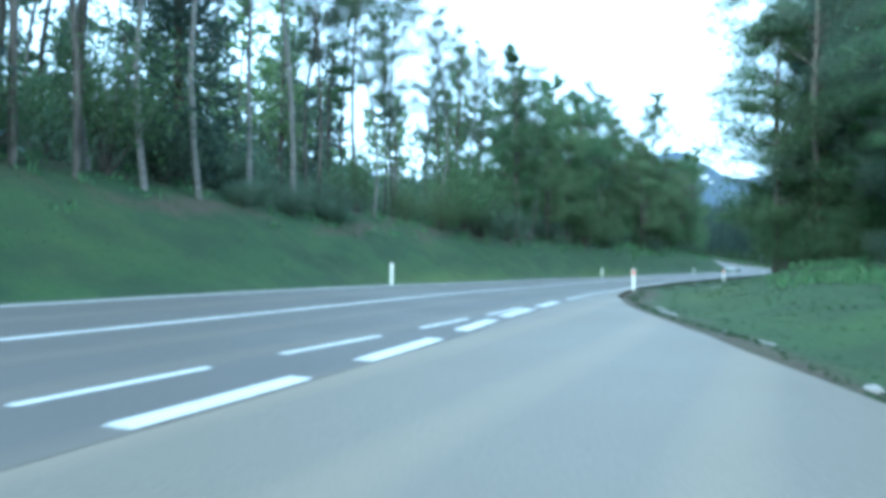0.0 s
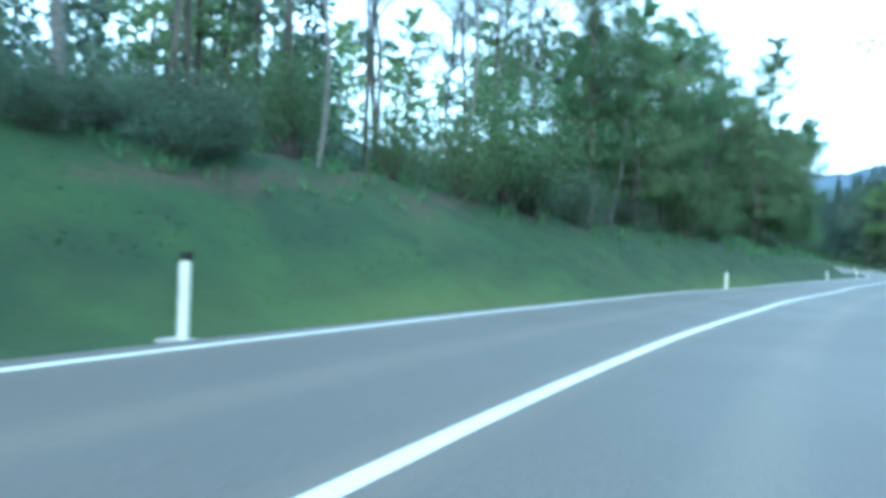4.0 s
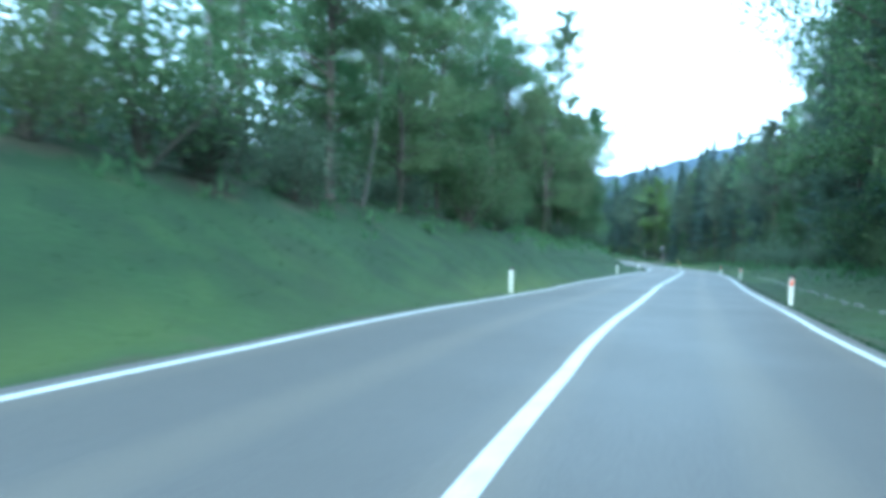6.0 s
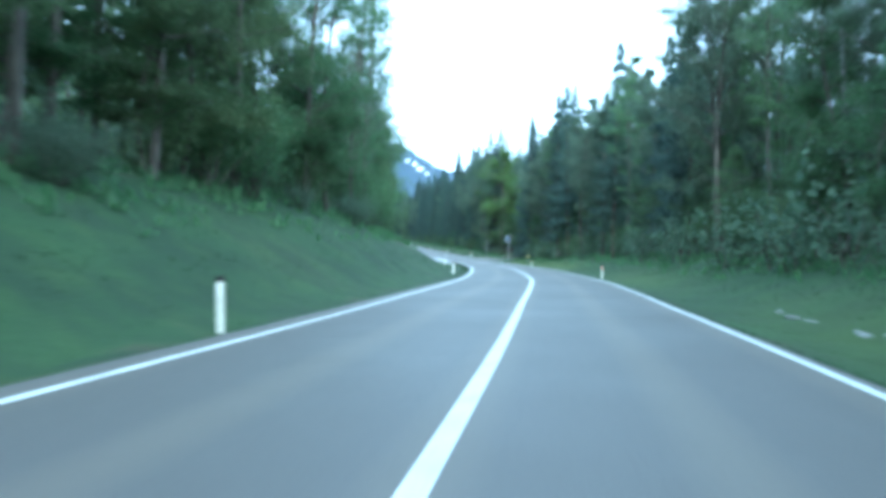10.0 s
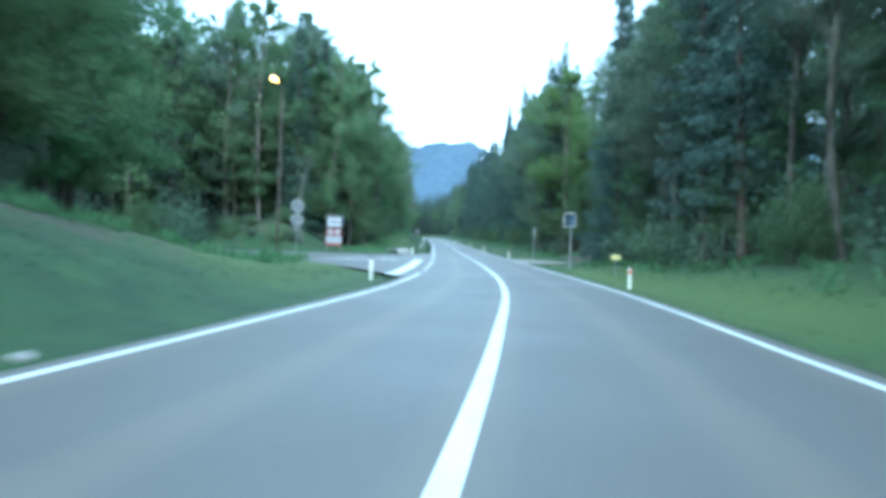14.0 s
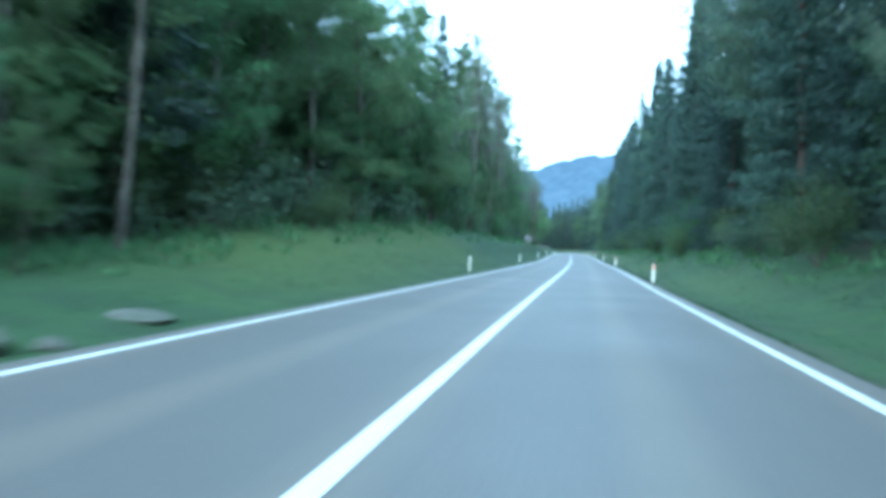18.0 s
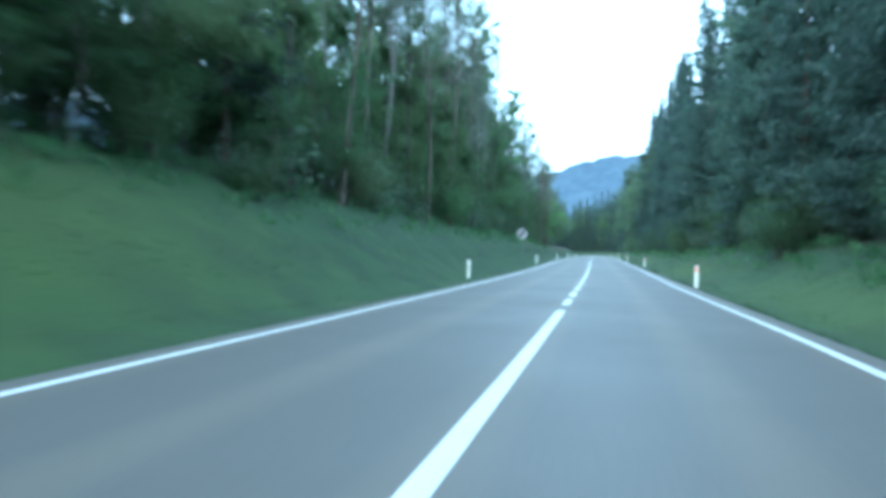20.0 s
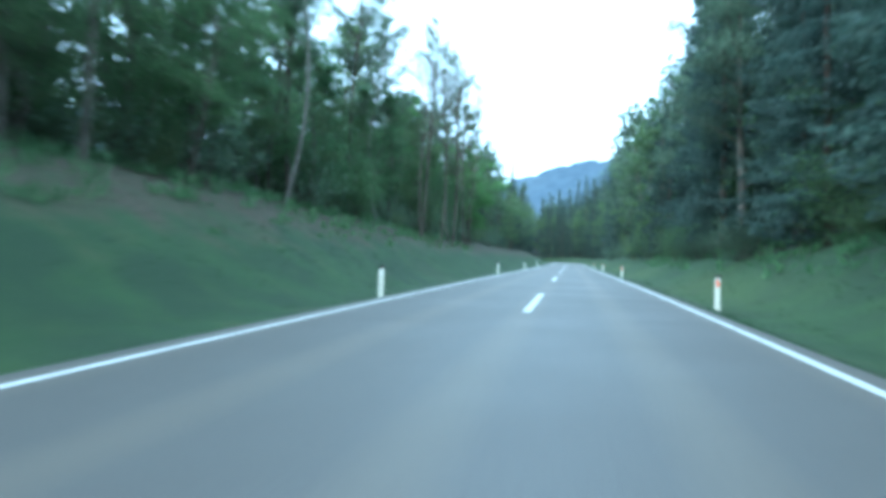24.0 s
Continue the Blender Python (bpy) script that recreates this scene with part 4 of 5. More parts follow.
for k, (s, d) in enumerate(((257, 21), (259.5, 25), (261.5, 19.5), (264, 23), (266.5, 18.5), (268, 27), (271, 22), (274, 18), (258, 30), (263.5, 32), (256.5, 36), (261, 41), (270, 33))):
    x, y, _ = spot(s, -d)
    stand(("beech1", "dark1", "beech2")[k % 3], float(x), float(y), 1.2, tall=rnd.uniform(1.1, 1.3))
for k in range(26):
    x, y, _ = spot(253.6 + rnd.uniform(-3.2, 4), -19.2 + rnd.uniform(-5.5, 5))
    stand(rnd.choice(["bush2", "bush2", "bush1"]), float(x), float(y), rnd.uniform(0.35, 0.75))
for k in range(110):
    s, d = rnd.uniform(372, 432), rnd.uniform(14, 34)
    x, y, _ = spot(s, -d)
    UNDER.append((float(x), float(y), rnd.uniform(1.2, 2.3)))
for s, d in ((256.5, 16.5), (262.0, 17.5)):
    x, y, _ = spot(s, d)
    stand("beech2", float(x), float(y), 1.05)
# young leafy growth below the trees on the straight
for k in range(30):
    x, y, _ = spot(292 + k * 3.7 + rnd.uniform(-1.5, 1.5), -rnd.uniform(11.2, 15))
    stand(rnd.choice(["bush3", "bush3", "bush1"]), float(x), float(y), rnd.uniform(0.9, 1.5))
for k in range(110):
    s, d = rnd.uniform(120, 262), rnd.uniform(14, 40)
    x, y, _ = spot(s, d)
    UNDER.append((float(x), float(y), rnd.uniform(1.1, 2.2)))
# leafy fringe at the foot of the woods
for side, a, b, step, near in ((-1, 259, 350, 1.5, 9.4), (-1, 350, 436, 2.6, 10.2), (1, 150, 232, 2.4, 8.8)):
    s = a
    while s < b:
        s += step * rnd.uniform(0.5, 1.5)
        x, y, _ = spot(s, side * (near + rnd.uniform(-0.3, 2.6)))
        stand(rnd.choice(["bush1", "bush3", "sapling", "sapling"]), float(x), float(y), rnd.uniform(0.55, 1.0))
# saplings that fill the edge of the woods
for side, a, b, step, near in ((-1, 262, 444, 1.6, 10.4), (-1, 128, 200, 3.2, 10.8), (1, 118, 262, 3.0, 9.6), (1, 262, 430, 5.5, 9.8)):
    s = a
    while s < b:
        s += step * rnd.uniform(0.6, 1.4)
        d = near + rnd.uniform(-0.4, 3.6)
        if side < 0 and (not clear_left(s, d) or on_mound(s, d)) or side > 0 and 233 < s < 256:
            continue
        x, y, _ = spot(s, side * d)
        stand("sapling", float(x), float(y), rnd.uniform(0.7, 1.25))
# woods that close the view where the road bends away
for k in range(90):
    x, y, _ = spot(LENGTH + rnd.uniform(-4, 30), rnd.uniform(-45, 45))
    FAR_TREES.append((rnd.choice(["beech1", "dark1", "spruce1"]), float(x), float(y), rnd.uniform(0.95, 1.25)))
# undergrowth inside the woods
for side in (-1, 1):
    for k in range(700):
        s, d = rnd.uniform(30, LENGTH - 10), rnd.uniform(11.0, 36)
        if side > 0 and s < 116:
            d += 5.5 if s > 84 else float(layby_edge(s)) + 1.5
        if side < 0 and (not clear_left(s, d) or on_mound(s, d) or 200 < s < 262 and d < 16):
            continue
        x, y, _ = spot(s, side * d)
        UNDER.append((float(x), float(y), rnd.uniform(0.6, 1.7)))

for k in range(130):
    s, d = rnd.uniform(48, 118), rnd.uniform(12.5, 30)
    x, y, _ = spot(s, -d)
    UNDER.append((float(x), float(y), rnd.uniform(0.5, 1.2) if s < 86 else rnd.uniform(0.9, 1.8)))

# bushes under the forest edge
for side, zones in ((-1, LEFT), (1, RIGHT)):
    s = 40.0
    while s < 490:
        s += rnd.uniform(1.6, 4.6)
        d = (10.0 if side < 0 else 8.4) + rnd.uniform(-0.7, 1.6)
        if side > 0 and s < 84:
            d += float(layby_edge(s)) + 1.0
        elif side > 0 and s < 116:
            d += float(np.interp(s, [84, 96, 108, 116], [6.0, 4.5, 3.0, 0.5]))
        if side < 0 and (not clear_left(s, d) or 202 < s < 228 or 246 < s < 262):
            continue
        if side < 0 and 183 < s < 213:
            d += 1.2
        if side > 0 and 232 < s < 250:
            continue
        x, y, _ = spot(s, side * d)
        size = rnd.uniform(0.6, 1.15) * (1.25 if side < 0 and s < 125 else 1)
        if side < 0 and 259 < s < 436 or side > 0 and 150 < s < 232 or s > 446:
            UNDER.append((float(x), float(y), 1.2 * size))
        else:
            stand(rnd.choice(["bush1", "bush2", "bush3", "bush2"]), float(x), float(y), size)


def forest_behind():
    """The woods behind the edge: coarser trees in one mesh of each look."""
    rng = np.random.default_rng(5)
    coarse = {
        "spring": broadleaf(31, 18, 4, 3.4, 2100, 0.21, 0.15, 0.5, plain=True, steep=0.3), "dull": broadleaf(32, 18, 3, 3.8, 2200, 0.21, 0.16, 0.5, plain=True, steep=0.3),
        "beech": broadleaf(33, 16, 2, 3.9, 2200, 0.21, 0.16, 0.5, plain=True), "shrub": shrub(35, 2.2, 1.4, 360, 0.11), "spruce": spruce(34, 22, 3.0, 0.04, 0.17, 0.62)}
    look_of = {"tall1": "spring", "birch1": "spring", "beech2": "spring", "maple": "spring", "tall2": "dull", "dark1": "dull", "birch2": "dull", "bare": "dull", "beech1": "beech"}
    made = {k: ([], []) for k in coarse}
    for kind, x, y, size in FAR_TREES:
        made[look_of.get(kind, "spruce")][0].append((x, y, size, rng.uniform(0, 6.28)))
    made["shrub"] = ([(x, y, size, rng.uniform(0, 6.28)) for x, y, size in UNDER], [])
    for k, (places, _) in made.items():
        (wv, wf), (lv, lf) = coarse[k]
        if k == "shrub":
            wv, wf = wv[:60], [f for f in wf if max(f) < 60]
        wv, lv, wf, lf = np.asarray(wv), np.asarray(lv), np.array(wf), np.array(lf)
        # deep inside the woods every second spray, larger, is enough
        quads = lv.reshape(-1, 4, 3)[::4]
        mid = quads.mean(1, keepdims=True)
        thin = ((quads - mid) * 1.95 + mid).reshape(-1, 3)
        s_in, l_in, _ = along([p[0] for p in places], [p[1] for p in places])
        deep = (np.abs(l_in) > 22) & ((s_in < 195) | (s_in > 305))
        allw, alll = [], []
        for (x, y, size, turn), far_in in zip(places, deep):
            c, s = math.cos(turn), math.sin(turn)
            m = np.array([[c, -s, 0], [s, c, 0], [0, 0, 1]]) * size
            o = np.array([x, y, ground1(x, y) - 0.1])
            allw.append(wv @ m.T + o)
            alll.append((thin if far_in else lv) @ m.T + o)
        if not places:
            continue
        ob = root("forest", Matrix(), {"spruce": "dark spruce woods behind the road's edge", "shrub": "leafy undergrowth between the trunks of the woods"}.get(k, "green broadleaf woods behind the road's edge"), "undergrowth" if k == "shrub" else "forest")
        ob.name = "undergrowth" if k == "shrub" else "forest"
        ob["kind"] = "stuff"
        trunk_faces = np.concatenate([wf + i * len(wv) for i in range(len(places))])
        leaf_faces = np.arange(sum(len(v) for v in alll)).reshape(-1, 4)
        for nm, v, q, mat in (("trunks", allw, trunk_faces, M_BARK), ("crowns", alll, leaf_faces, M_LEAF["dull" if k == "shrub" else k])):
            me = bpy.data.meshes.new(nm)
            me.from_pydata(np.concatenate(v).tolist(), [], q.tolist())
            me.materials.append(mat)
            o = new(nm, me)
            o.parent = ob
            o["kind"] = "stuff"


forest_behind()


def grass():
    rng = np.random.default_rng(3)
    n = 150000
    s = rng.uniform(40, 410, n)
    side = np.where(rng.random(n) < 0.5, -1, 1)
    d = 3.5 + rng.exponential(2.6, n)
    d = np.where((side > 0) & (s < 92), d + layby_edge(np.minimum(s, 92)) - 3.2, d)
    ok = (d < 16) & ~((side < 0) & (s > side_near(d) - 0.4) & (s < side_far(d) + 0.4)) & ~((side > 0) & (s > 234) & (s < 247) & (d < 10))
    s, l = s[ok], (side * d)[ok]
    x, y, _ = spot(s, l)
    z = ground(x, y)
    n = len(x)
    h = rng.uniform(0.03, 0.075, n)
    t = rng.uniform(0, 6.28, n)
    w = rng.uniform(0.012, 0.03, n)
    c = np.stack([x, y, z - 0.02], 1)
    side_v = np.stack([np.cos(t) * w, np.sin(t) * w, 0 * w], 1)
    tip = np.stack([rng.normal(0, 0.9, n) * h, rng.normal(0, 0.9, n) * h, h], 1)
    v = np.stack([c - side_v, c + side_v, c + tip], 1).reshape(-1, 3)
    me = bpy.data.meshes.new("grass")
    me.from_pydata(v.tolist(), [], np.arange(3 * n).reshape(-1, 3).tolist())
    me.materials.append(M_BLADE)
    tagged(new("grass", me), "fresh green grass on the verges and banks", "grass", kind="stuff")


grass()

def herbs():
    """Knee-high weeds and tufts on the upper banks and along the wood's foot."""
    rng = np.random.default_rng(9)
    n = 5200
    s = rng.uniform(45, 425, n)
    side = np.where(rng.random(n) < 0.62, -1, 1)
    d = np.where(side < 0, rng.triangular(7.4, 10.6, 12.8, n), rng.triangular(6.4, 9.0, 10.8, n))
    d = np.where((side > 0) & (s < 116), d + np.where(s < 90, layby_edge(np.minimum(s, 90)) - 2.5, 2.0), d)
    ok = ~((side < 0) & (s > side_near(d) - 1) & (s < side_far(d) + 1)) & ~((side > 0) & (s > 233) & (s < 248))
    ok &= ~((side < 0) & (s < 128) & (rng.random(n) < 0.6)) & ~((side < 0) & (s > 196) & (s < 226) & (d < 9))
    x, y, _ = spot(s[ok], (side * d)[ok])
    z = ground(x, y)
    k = 9
    x, y, z = (np.repeat(v, k) for v in (x, y, z))
    m = len(x)
    c = np.stack([x + rng.normal(0, 0.16, m), y + rng.normal(0, 0.16, m), z - 0.03], 1)
    h, t = rng.uniform(0.12, 0.5, m), rng.uniform(0, 6.28, m)
    w = rng.uniform(0.02, 0.06, m)
    a = np.stack([np.cos(t) * w, np.sin(t) * w, 0 * w], 1)
    lean_by = np.stack([rng.normal(0, 0.4, m) * h, rng.normal(0, 0.4, m) * h, h], 1)
    v = np.stack([c - a * 0.4, c + lean_by * 0.6 - a, c + lean_by, c + lean_by * 0.6 + a], 1).reshape(-1, 3)
    me = bpy.data.meshes.new("herbs")
    me.from_pydata(v.tolist(), [], np.arange(4 * m).reshape(-1, 4).tolist())
    me.materials.append(M_LEAF["beech"])
    tagged(new("herbs", me), "knee-high weeds and tufts below the forest edge", "weeds", kind="stuff")


herbs()

# ---- far hills, closing the valley ----
def hills():
    az = np.arange(-180, 180.1, 0.5)
    el = np.interp(az, [-180, -120, -60, -35, -24, -12, 0, 8, 13, 16, 19.5, 21, 22.8, 25, 28, 31.5, 35, 45, 70, 120, 180],
                   [6, 7, 8, 10, 11.5, 9, 6.0, 6.6, 8.2, 9.1, 9.35, 8.8, 7.5, 7.0, 7.5, 8.4, 9.4, 10.5, 9, 7, 6])
    el = el + 0.10 * np.sin(az * 2.3) + 0.07 * np.sin(az * 5.1 + 1)
    verts, k = [], [0.0, 0.35, 0.7, 0.88, 1.0, 0.7]
    dist = [1900, 2250, 2600, 2850, 3000, 3500]
    for r, f in zip(dist, k):
        hgt = 3000 * np.tan(np.radians(el)) * f * (1 + 0.03 * np.sin(az * 0.6 + r / 300) * (f < 1)) - 60 * (f < 1)
        verts.append(np.stack([75 + r * np.sin(np.radians(az)), 150 + r * np.cos(np.radians(az)), hgt], 1))
    verts, n = np.concatenate(verts), len(az)
    faces = [(j * n + i, j * n + i + 1, (j + 1) * n + i + 1, (j + 1) * n + i) for j in range(len(k) - 1) for i in range(n - 1)]
    tagged(sheet("backdrop_hills", verts, faces, M_HILL, True), "wooded hills with blue haze painted in, at the end of the valley", "hills", kind="structure")
    # snow left on the highest slope
    rng = np.random.default_rng(2)
    piece = []
    for a in (20.6, 21.2, 21.7, 22.3):
        e = np.interp(a, [19.5, 21, 22.8], [9.3, 8.8, 7.5]) - 0.18
        w, hh = rng.uniform(0.18, 0.32), rng.uniform(0.16, 0.3)
        ring = [(a + w * math.cos(q) * rng.uniform(0.6, 1.2), e + hh * math.sin(q) * rng.uniform(0.5, 1.0)) for q in np.arange(9) * 0.698]
        piece.append((np.array([(75 + 2780 * math.sin(radians(p)), 150 + 2780 * math.cos(radians(p)), 2780 * math.tan(radians(t)) - 40) for p, t in ring]), [tuple(range(9))]))
    v, f = joined(piece)
    tagged(sheet("backdrop_snow", v, f, M_SNOW), "patches of old snow on the far hill", "snow", kind="structure")


hills()

# ---- roadside things ----
def delineator(right):
    """A flat white marker post with a slanted black cap and a reflector."""
    ob = root("delineator_post", Matrix(), "white plastic marker post with black cap and " + ("red-orange reflector" if right else "white reflector"), "marker post", "marker posts along the road")
    part("post", block(0.12, 0.05, 0.82, (0, 0, 0), 0.015), M_WHITE, ob)
    cap = block(0.135, 0.062, 0.085, (0, 0, 0.82), 0.012)
    for v in cap.verts:
        if v.co.z > 0.87:
            v.co.z += 0.08 * v.co.x
    part("cap", cap, M_BLACK, ob, "black slanted cap")
    part("reflector", block(0.075, 0.012, 0.17, (0, -0.029, 0.60), 0.004), M_REFL if right else M_REFW, ob, "red-orange reflector" if right else "white reflector")
    part("base", block(0.2, 0.14, 0.05, (0, 0, -0.02), 0.02), M_CONC, ob, "small concrete foot")
    return ob


def place(s, l, turn=0.0, dz=0.0):
    x, y, _ = spot(s, l)
    x, y = float(x), float(y)
    return pose(x, y, ground1(x, y) + dz, 0, 0, heading(s) + turn)


for right, places in ((False, ((51, -3.75), (113.2, -4.7), (143.6, -4.45), (177.6, -4.42), (212, -4.84), (256.8, -5.3), (289.7, -5.0), (318.7, -4.75), (350.2, -4.42), (381.6, -4.36), (411, -4.2), (440, -4.2), (470, -4.2))),
                      (True, ((89.3, 3.78), (112.2, 3.92), (140.6, 3.95), (178.0, 5.0), (212, 4.99), (254.8, 4.4), (284.4, 4.05), (316.1, 3.92), (350.4, 4.5), (381.8, 4.43), (414, 4.3), (442, 4.3), (471, 4.3)))):
    first = delineator(right)
    first.matrix_basis = place(*places[0])
    if not right:
        wide = copy_thing(first, place(83.5, -3.62))
        wide["label"] = "white plastic marker post with black cap on a pale foot plate"
        part("foot_plate", block(0.46, 0.3, 0.035, (0, 0, 0.012), 0.012), M_CONC, wide, "pale foot plate")
    for s, l in places[1:]:
        copy_thing(first, place(s, l, rnd.uniform(-8, 8)) @ pose(0, 0, 0, rnd.uniform(-2, 2), rnd.uniform(-2, 2), 0))


def disc(r, t, at, seg=40):
    return rod(r, t, at, seg=seg, axis="y")


def bars(bm, x0, z0, w, rows, y, h, gap, seed):
    """Plain bars in place of writing that cannot be read."""
    rng = random.Random(seed)
    for i in range(rows):
        x, z = x0, z0 - i * gap
        while x < x0 + w - 0.06:
            k = min(rng.uniform(0.06, 0.16), x0 + w - x)
            b = block(k, 0.004, h, (x + k / 2, y, z), 0)
            me = bpy.data.meshes.new("tmp")
            b.to_mesh(me)
            b.free()
            bm.from_mesh(me)
            bpy.data.meshes.remove(me)
            x += k + 0.035
    return bm


def notice_board():
    """A tall board on two posts: white name panel, two round prohibition signs, white text panel with a red strip."""
    ob = root("notice_board", place(250.0, -12.4, 10, -0.15), "tall board with white panel, two red-ringed prohibition signs and red strip", "sign board")
    for x in (-0.62, 0.62):
        part("post", rod(0.04, 3.3, (x, 0.04, -0.1)), M_STEEL, ob)
    part("top_frame", block(1.42, 0.05, 1.1, (0, 0, 2.22), 0.015), M_DARK, ob, "dark frame")
    part("name_panel", block(1.26, 0.02, 0.86, (0, -0.03, 2.33), 0.008), M_SIGN, ob, "white panel")
    part("writing", bars(bmesh.new(), -0.4, 2.66, 0.8, 1, -0.043, 0.2, 0.2, 3), M_FRAME, ob, "worn dark lettering")
    part("middle_frame", block(1.42, 0.05, 0.72, (0, 0, 1.46), 0.015), M_MAROON, ob, "dark red panel")
    for x in (-0.34, 0.34):
        ring = part("round_sign", disc(0.31, 0.02, (x, -0.05, 1.82)), M_RED, ob, "red prohibition ring")
        part("face", disc(0.255, 0.012, (x, -0.060, 1.82)), M_SIGN, ring, "white face")
        part("symbol", block(0.2, 0.004, 0.1, (x, -0.063, 1.77), 0), M_DARK, ring, "dark vehicle silhouette")
    part("text_panel", block(1.42, 0.03, 0.62, (0, -0.005, 0.80), 0.008), M_SIGN, ob, "white text panel")
    part("writing", bars(bmesh.new(), -0.6, 1.28, 1.2, 4, -0.023, 0.035, 0.12, 4), M_FRAME, ob, "worn dark lettering")
    part("red_strip", block(1.42, 0.032, 0.2, (0, -0.005, 0.58), 0.006), M_RED, ob, "red strip")
    part("side_cheek", block(0.14, 0.1, 1.1, (0.785, 0.03, 2.22), 0.012), M_NAVY, ob, "dark blue side")
    part("top_rail", block(1.5, 0.07, 0.04, (0, 0, 3.322), 0.01), M_STEEL, ob, "pale metal rail along the top")
    return ob


notice_board()


def round_pair():
    ob = root("traffic_sign", place(224.4, -10.6, 12), "two round grey signs one above the other on a steel pole", "road sign")
    part("pole", rod(0.035, 3.85, (0, 0.03, -0.1)), M_STEEL, ob)
    for z in (3.25, 2.45):
        p = part("round_plate", disc(0.36, 0.02, (0, 0, z)), M_STEEL, ob, "grey round plate")
        part("face", disc(0.31, 0.01, (0, -0.012, z)), M_FACE, p, "dull grey face")
        part("band", block(0.54, 0.004, 0.09, (0, -0.02, z - 0.05), 0), M_FRAME, p, "dark worn band")
    part("small_plate", block(0.36, 0.016, 0.24, (0, 0.004, 1.8), 0.006), M_FACE, ob, "small grey plate below the discs")
    part("patch", block(0.2, 0.004, 0.12, (0.1, -0.02, 2.28), 0), M_SIGN, ob, "pale patch on the lower disc")
    return ob


round_pair()


def end_sign():
    """White disc with black diagonal bars: the end of a limit."""
    ob = root("traffic_sign", place(354.3, -6.14, 0, 0.22), "round white sign with black diagonal bar on a steel pole", "road sign")
    part("pole", rod(0.03, 2.8, (0, 0.045, -0.5)), M_FRAME, ob)
    plate = part("plate", disc(0.47, 0.02, (0, 0, 1.8)), M_SIGN, ob)
    part("rim", disc(0.48, 0.014, (0, 0.012, 1.8)), M_DARK, ob, "thin dark rim")
    bm = block(0.17, 0.006, 0.86, (0, -0.004, -0.43), 0)
    bmesh.ops.rotate(bm, cent=(0, 0, 0), matrix=Matrix.Rotation(radians(40), 3, "Y"), verts=bm.verts)
    bmesh.ops.translate(bm, vec=(0, 0, 1.8), verts=bm.verts)
    part("diagonal_bar", bm, M_DARK, plate, "black diagonal bar")
    for x in (-0.2, 0.2):
        part("numeral_bar", block(0.17, 0.004, 0.34, (x, -0.003, 1.63), 0), M_CONC, plate, "faded grey figure")
    return ob


end_sign()


def road_mirror():
    ob = root("traffic_mirror", place(231.2, 5.9, -50), "traffic mirror in a grey striped frame on a grey pole", "traffic mirror")
    part("pole", rod(0.065, 3.35, (0, 0.10, -0.15), 0.06, 18), M_STEEL, ob)
    part("backing", block(1.02, 0.07, 0.94, (0, 0.03, 2.75), 0.03), M_FRAME, ob)
    part("mirror", block(0.80, 0.012, 0.72, (0, -0.012, 2.86), 0.004), M_MIRROR, ob, "dark reflecting pane")
    for z in (2.75, 3.61):
        part("frame_bar", block(1.04, 0.05, 0.08, (0, -0.02, z), 0.015), M_CONC, ob, "pale grey frame bar")
    for x in (-0.465, 0.465):
        for i in range(6):
            part("frame_stripe", block(0.10, 0.045, 0.126, (x, -0.02, 2.836 + i * 0.128), 0.006), M_DARK if i % 2 else M_CONC, ob)
    part("bracket", block(0.14, 0.12, 0.3, (0, 0.09, 3.0), 0.01), M_STEEL, ob)
    return ob


road_mirror()


def plate_pole():
    ob = root("sign_pole", place(247.6, 5.78, 78, -0.2), "grey pole with a white plate seen nearly edge-on", "road sign")
    part("pole", rod(0.04, 3.2, (0, 0, -0.1)), M_STEEL, ob)
    bm = block(1.15, 0.02, 0.85, (0.5, -0.05, 2.25), 0)
    bmesh.ops.bevel(bm, geom=[e for e in bm.edges if abs(e.verts[0].co.y - e.verts[1].co.y) > 0.01], offset=0.16, segments=5, affect="EDGES")
    part("plate", bm, M_SIGN, ob, "white rounded plate")
    for z in (2.62, 2.95):
        part("clamp", block(0.1, 0.06, 0.04, (0, -0.03, z), 0.005), M_STEEL, ob)
    return ob


plate_pole()


def yellow_plate():
    ob = root("small_sign", place(219.4, 6.1), "small yellow plate on a short stake in the grass", "sign")
    part("stake", rod(0.022, 1.1, (0, 0.02, -0.1)), M_STEEL, ob)
    part("plate", block(0.46, 0.012, 0.21, (0, 0, 0.80), 0.006), M_YELLOW, ob, "yellow plate")
    part("writing", bars(bmesh.new(), -0.18, 0.93, 0.36, 2, -0.009, 0.03, 0.06, 9), M_DARK, ob, "dark writing")
    return ob


yellow_plate()


def street_lamp():
    ob = root("street_lamp", place(233.8, -13.9, -11), "street lamp on a tall dark wooden pole, glowing orange", "street lamp")
    part("pole", rod(0.09, 12.00, (0, 0, -0.2), 0.055, 16), M_REDBARK, ob, "dark weathered pole")
    v, f = tube([(0, 0, 11.6), (0, -0.15, 11.95), (0, -0.6, 12.15), (0, -1.0, 12.2)], (0.035, 0.033, 0.03, 0.028), 8)
    sheet("arm", v, f, M_FRAME, True, ob)
    head = part("lamp_head", block(0.3, 0.85, 0.16, (0, -1.35, 12.14), 0.05), M_STEEL, ob)
    part("lamp_glass", block(0.26, 0.66, 0.16, (0, -1.35, 11.98), 0.03), M_LAMP, head, "glowing orange glass")
    return ob


street_lamp()


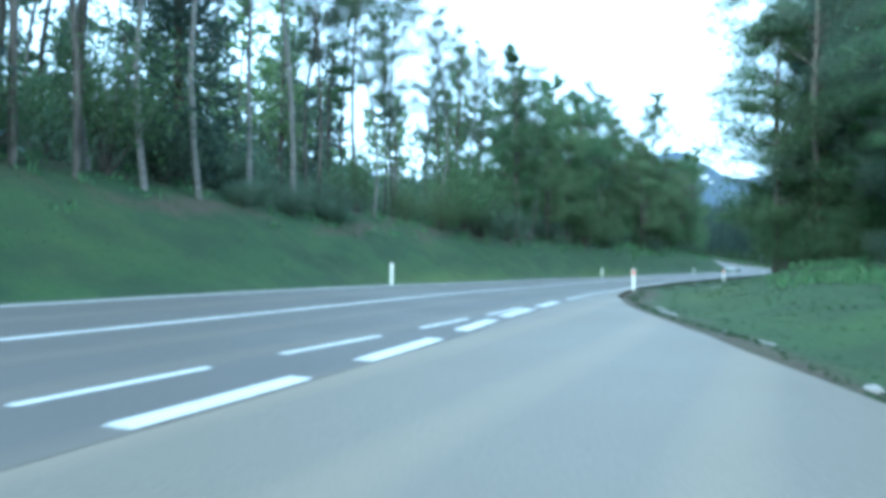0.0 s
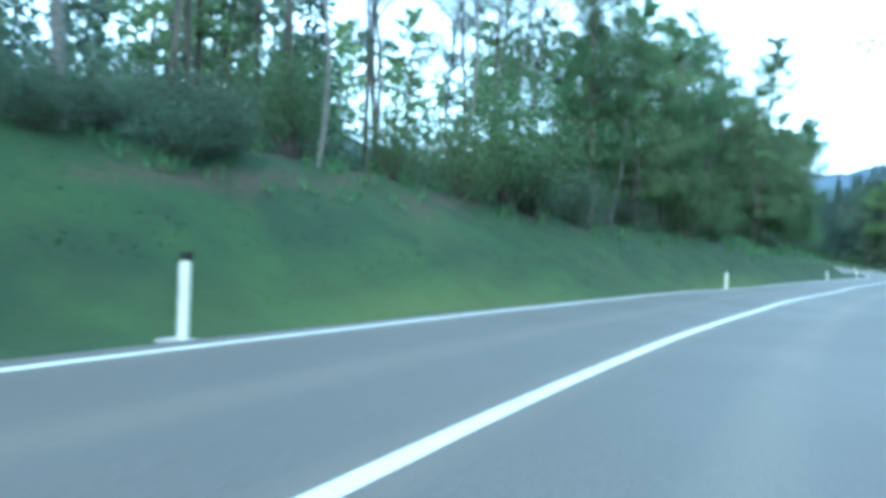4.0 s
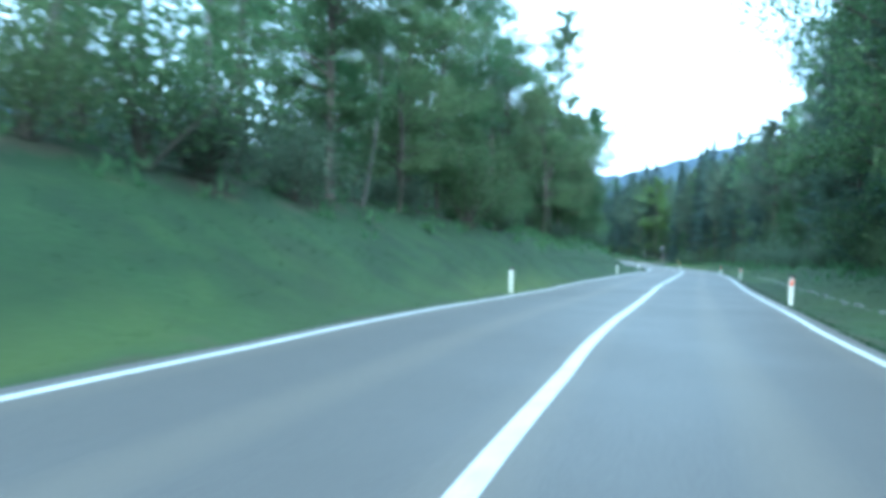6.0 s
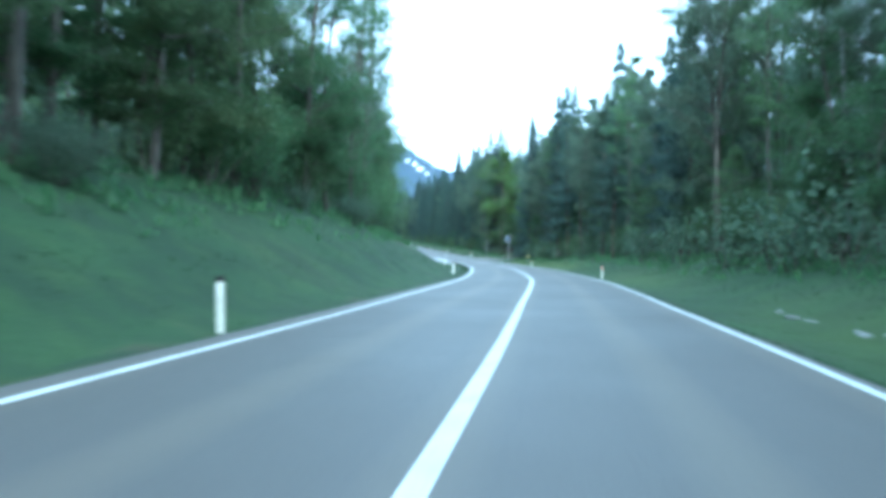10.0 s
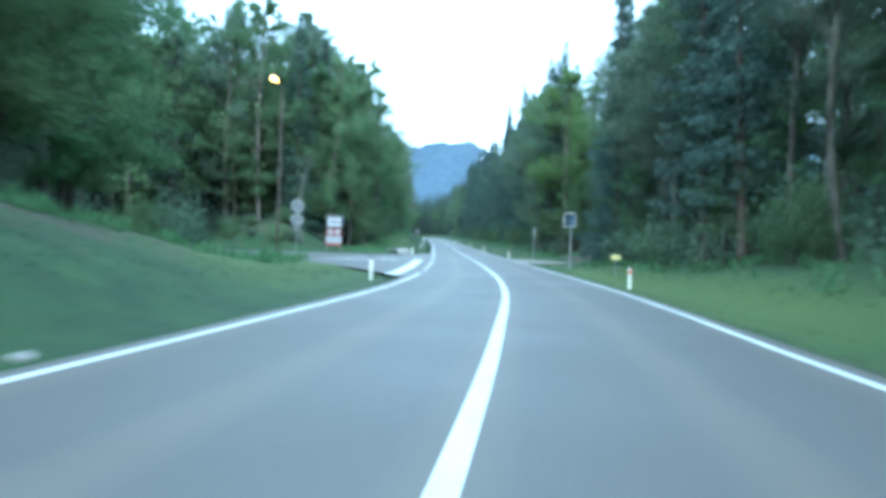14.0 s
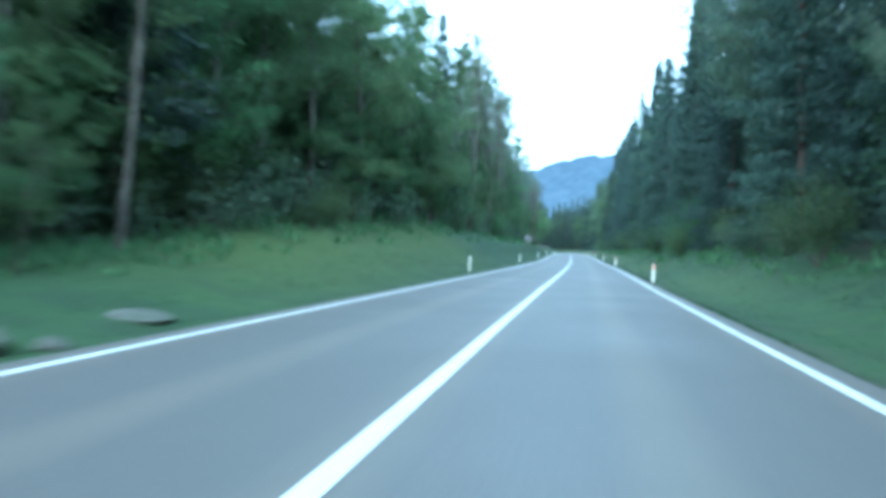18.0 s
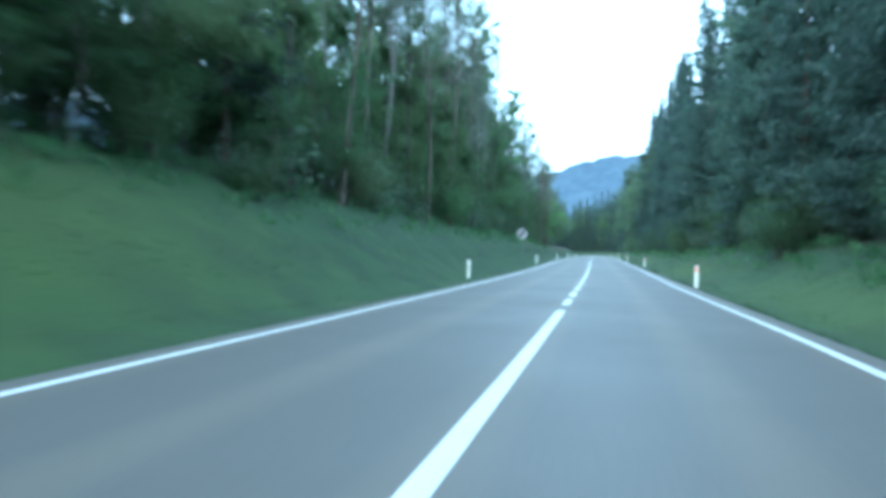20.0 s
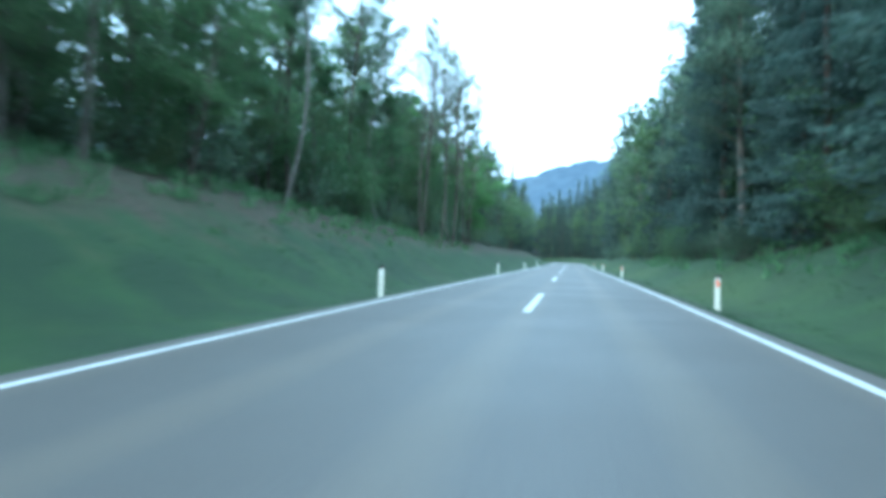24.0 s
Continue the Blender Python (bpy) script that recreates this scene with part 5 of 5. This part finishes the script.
def rock(seed, w, d, h, label, m, group=""):
    rng = random.Random(seed)
    bm = bmesh.new()
    bmesh.ops.create_icosphere(bm, subdivisions=3, radius=1)
    cuts = [(Vector((rng.gauss(0, 1), rng.gauss(0, 1), rng.gauss(0, 1))).normalized(), rng.uniform(0.55, 0.85)) for _ in range(12)]
    for v in bm.verts:
        p = v.co.copy()
        for nrm, k in cuts:
            over = p.dot(nrm) - k
            if over > 0:
                p -= nrm * over * 0.92
        p *= 1 + 0.06 * noise.noise(p * 3 + Vector((seed, 0, 0)))
        v.co = Vector((p.x * w / 2, p.y * d / 2, p.z * h * 0.62 + h * 0.42))
    me = bpy.data.meshes.new("rock")
    bm.to_mesh(me)
    bm.free()
    me.materials.append(M_ROCK)
    ob = new("rock", me)
    ob.matrix_basis = m
    return tagged(ob, label, "rock", group)


for i, (s, l, w, h) in enumerate(((255.4, -6.0, 1.5, 0.72), (255.2, -7.1, 1.1, 0.5), (256.3, -6.7, 0.8, 0.6), (254.6, -7.7, 0.7, 0.35), (256.4, -5.5, 0.45, 0.25), (258.9, -5.3, 0.9, 0.38), (259.6, -4.9, 0.5, 0.2), (254.3, -6.6, 0.4, 0.2), (257.6, -6.0, 0.5, 0.3), (262.3, -5.7, 1.35, 0.2))):
    stone = rock(i + 3, w, w * 0.8, h, "grey mossy boulder in a small pile by the junction" if i in (1, 3, 5, 6, 7, 9) else "pale limestone boulder in a small pile by the junction", place(s, l, 40 * i, -0.04), "rock pile by the junction")
    if i in (1, 3, 5, 6, 7, 9):
        stone.data.materials[0] = M_MOSSY
for i, (s, l, w, h) in enumerate(((254.5, -28.0, 1.5, 1.0), (252.6, -29.9, 1.9, 0.5))):
    rock(i + 30, w, w * 0.8, h, "grey boulder at the edge of the side road", place(s, l, 70 * i))

for s, l, w in ((191.6, -4.5, 0.28), (354.3, 4.3, 0.14)):
    rock(55, w, w * 0.8, w * 0.5, "small pale stone lying in the verge's grass", place(s, l, 30))

# stones lining the lay-by, and a flat stone edging along the verge after it
for i in range(86):
    if i < 34:
        s = 60 + i * 0.8
        w = rnd.uniform(0.16, 0.46)
        m = place(s, float(layby_edge(s)) + 0.92 + rnd.uniform(-0.1, 0.1), rnd.uniform(0, 360), -0.03)
        rock(100 + i % 8, w, w * 0.55, w * 0.26, "small pale stone in the row along the lay-by", m, "row of stones along the lay-by")
    else:
        s = 96 + (i - 34) * 1.06
        m = place(s, 5.75 + rnd.uniform(-0.08, 0.08), 90 + rnd.uniform(-6, 6), -0.02)
        rock(120 + i % 6, rnd.uniform(0.7, 1.05), 0.2, 0.09, "flat pale stone in the edging along the verge", m, "stone edging along the verge")
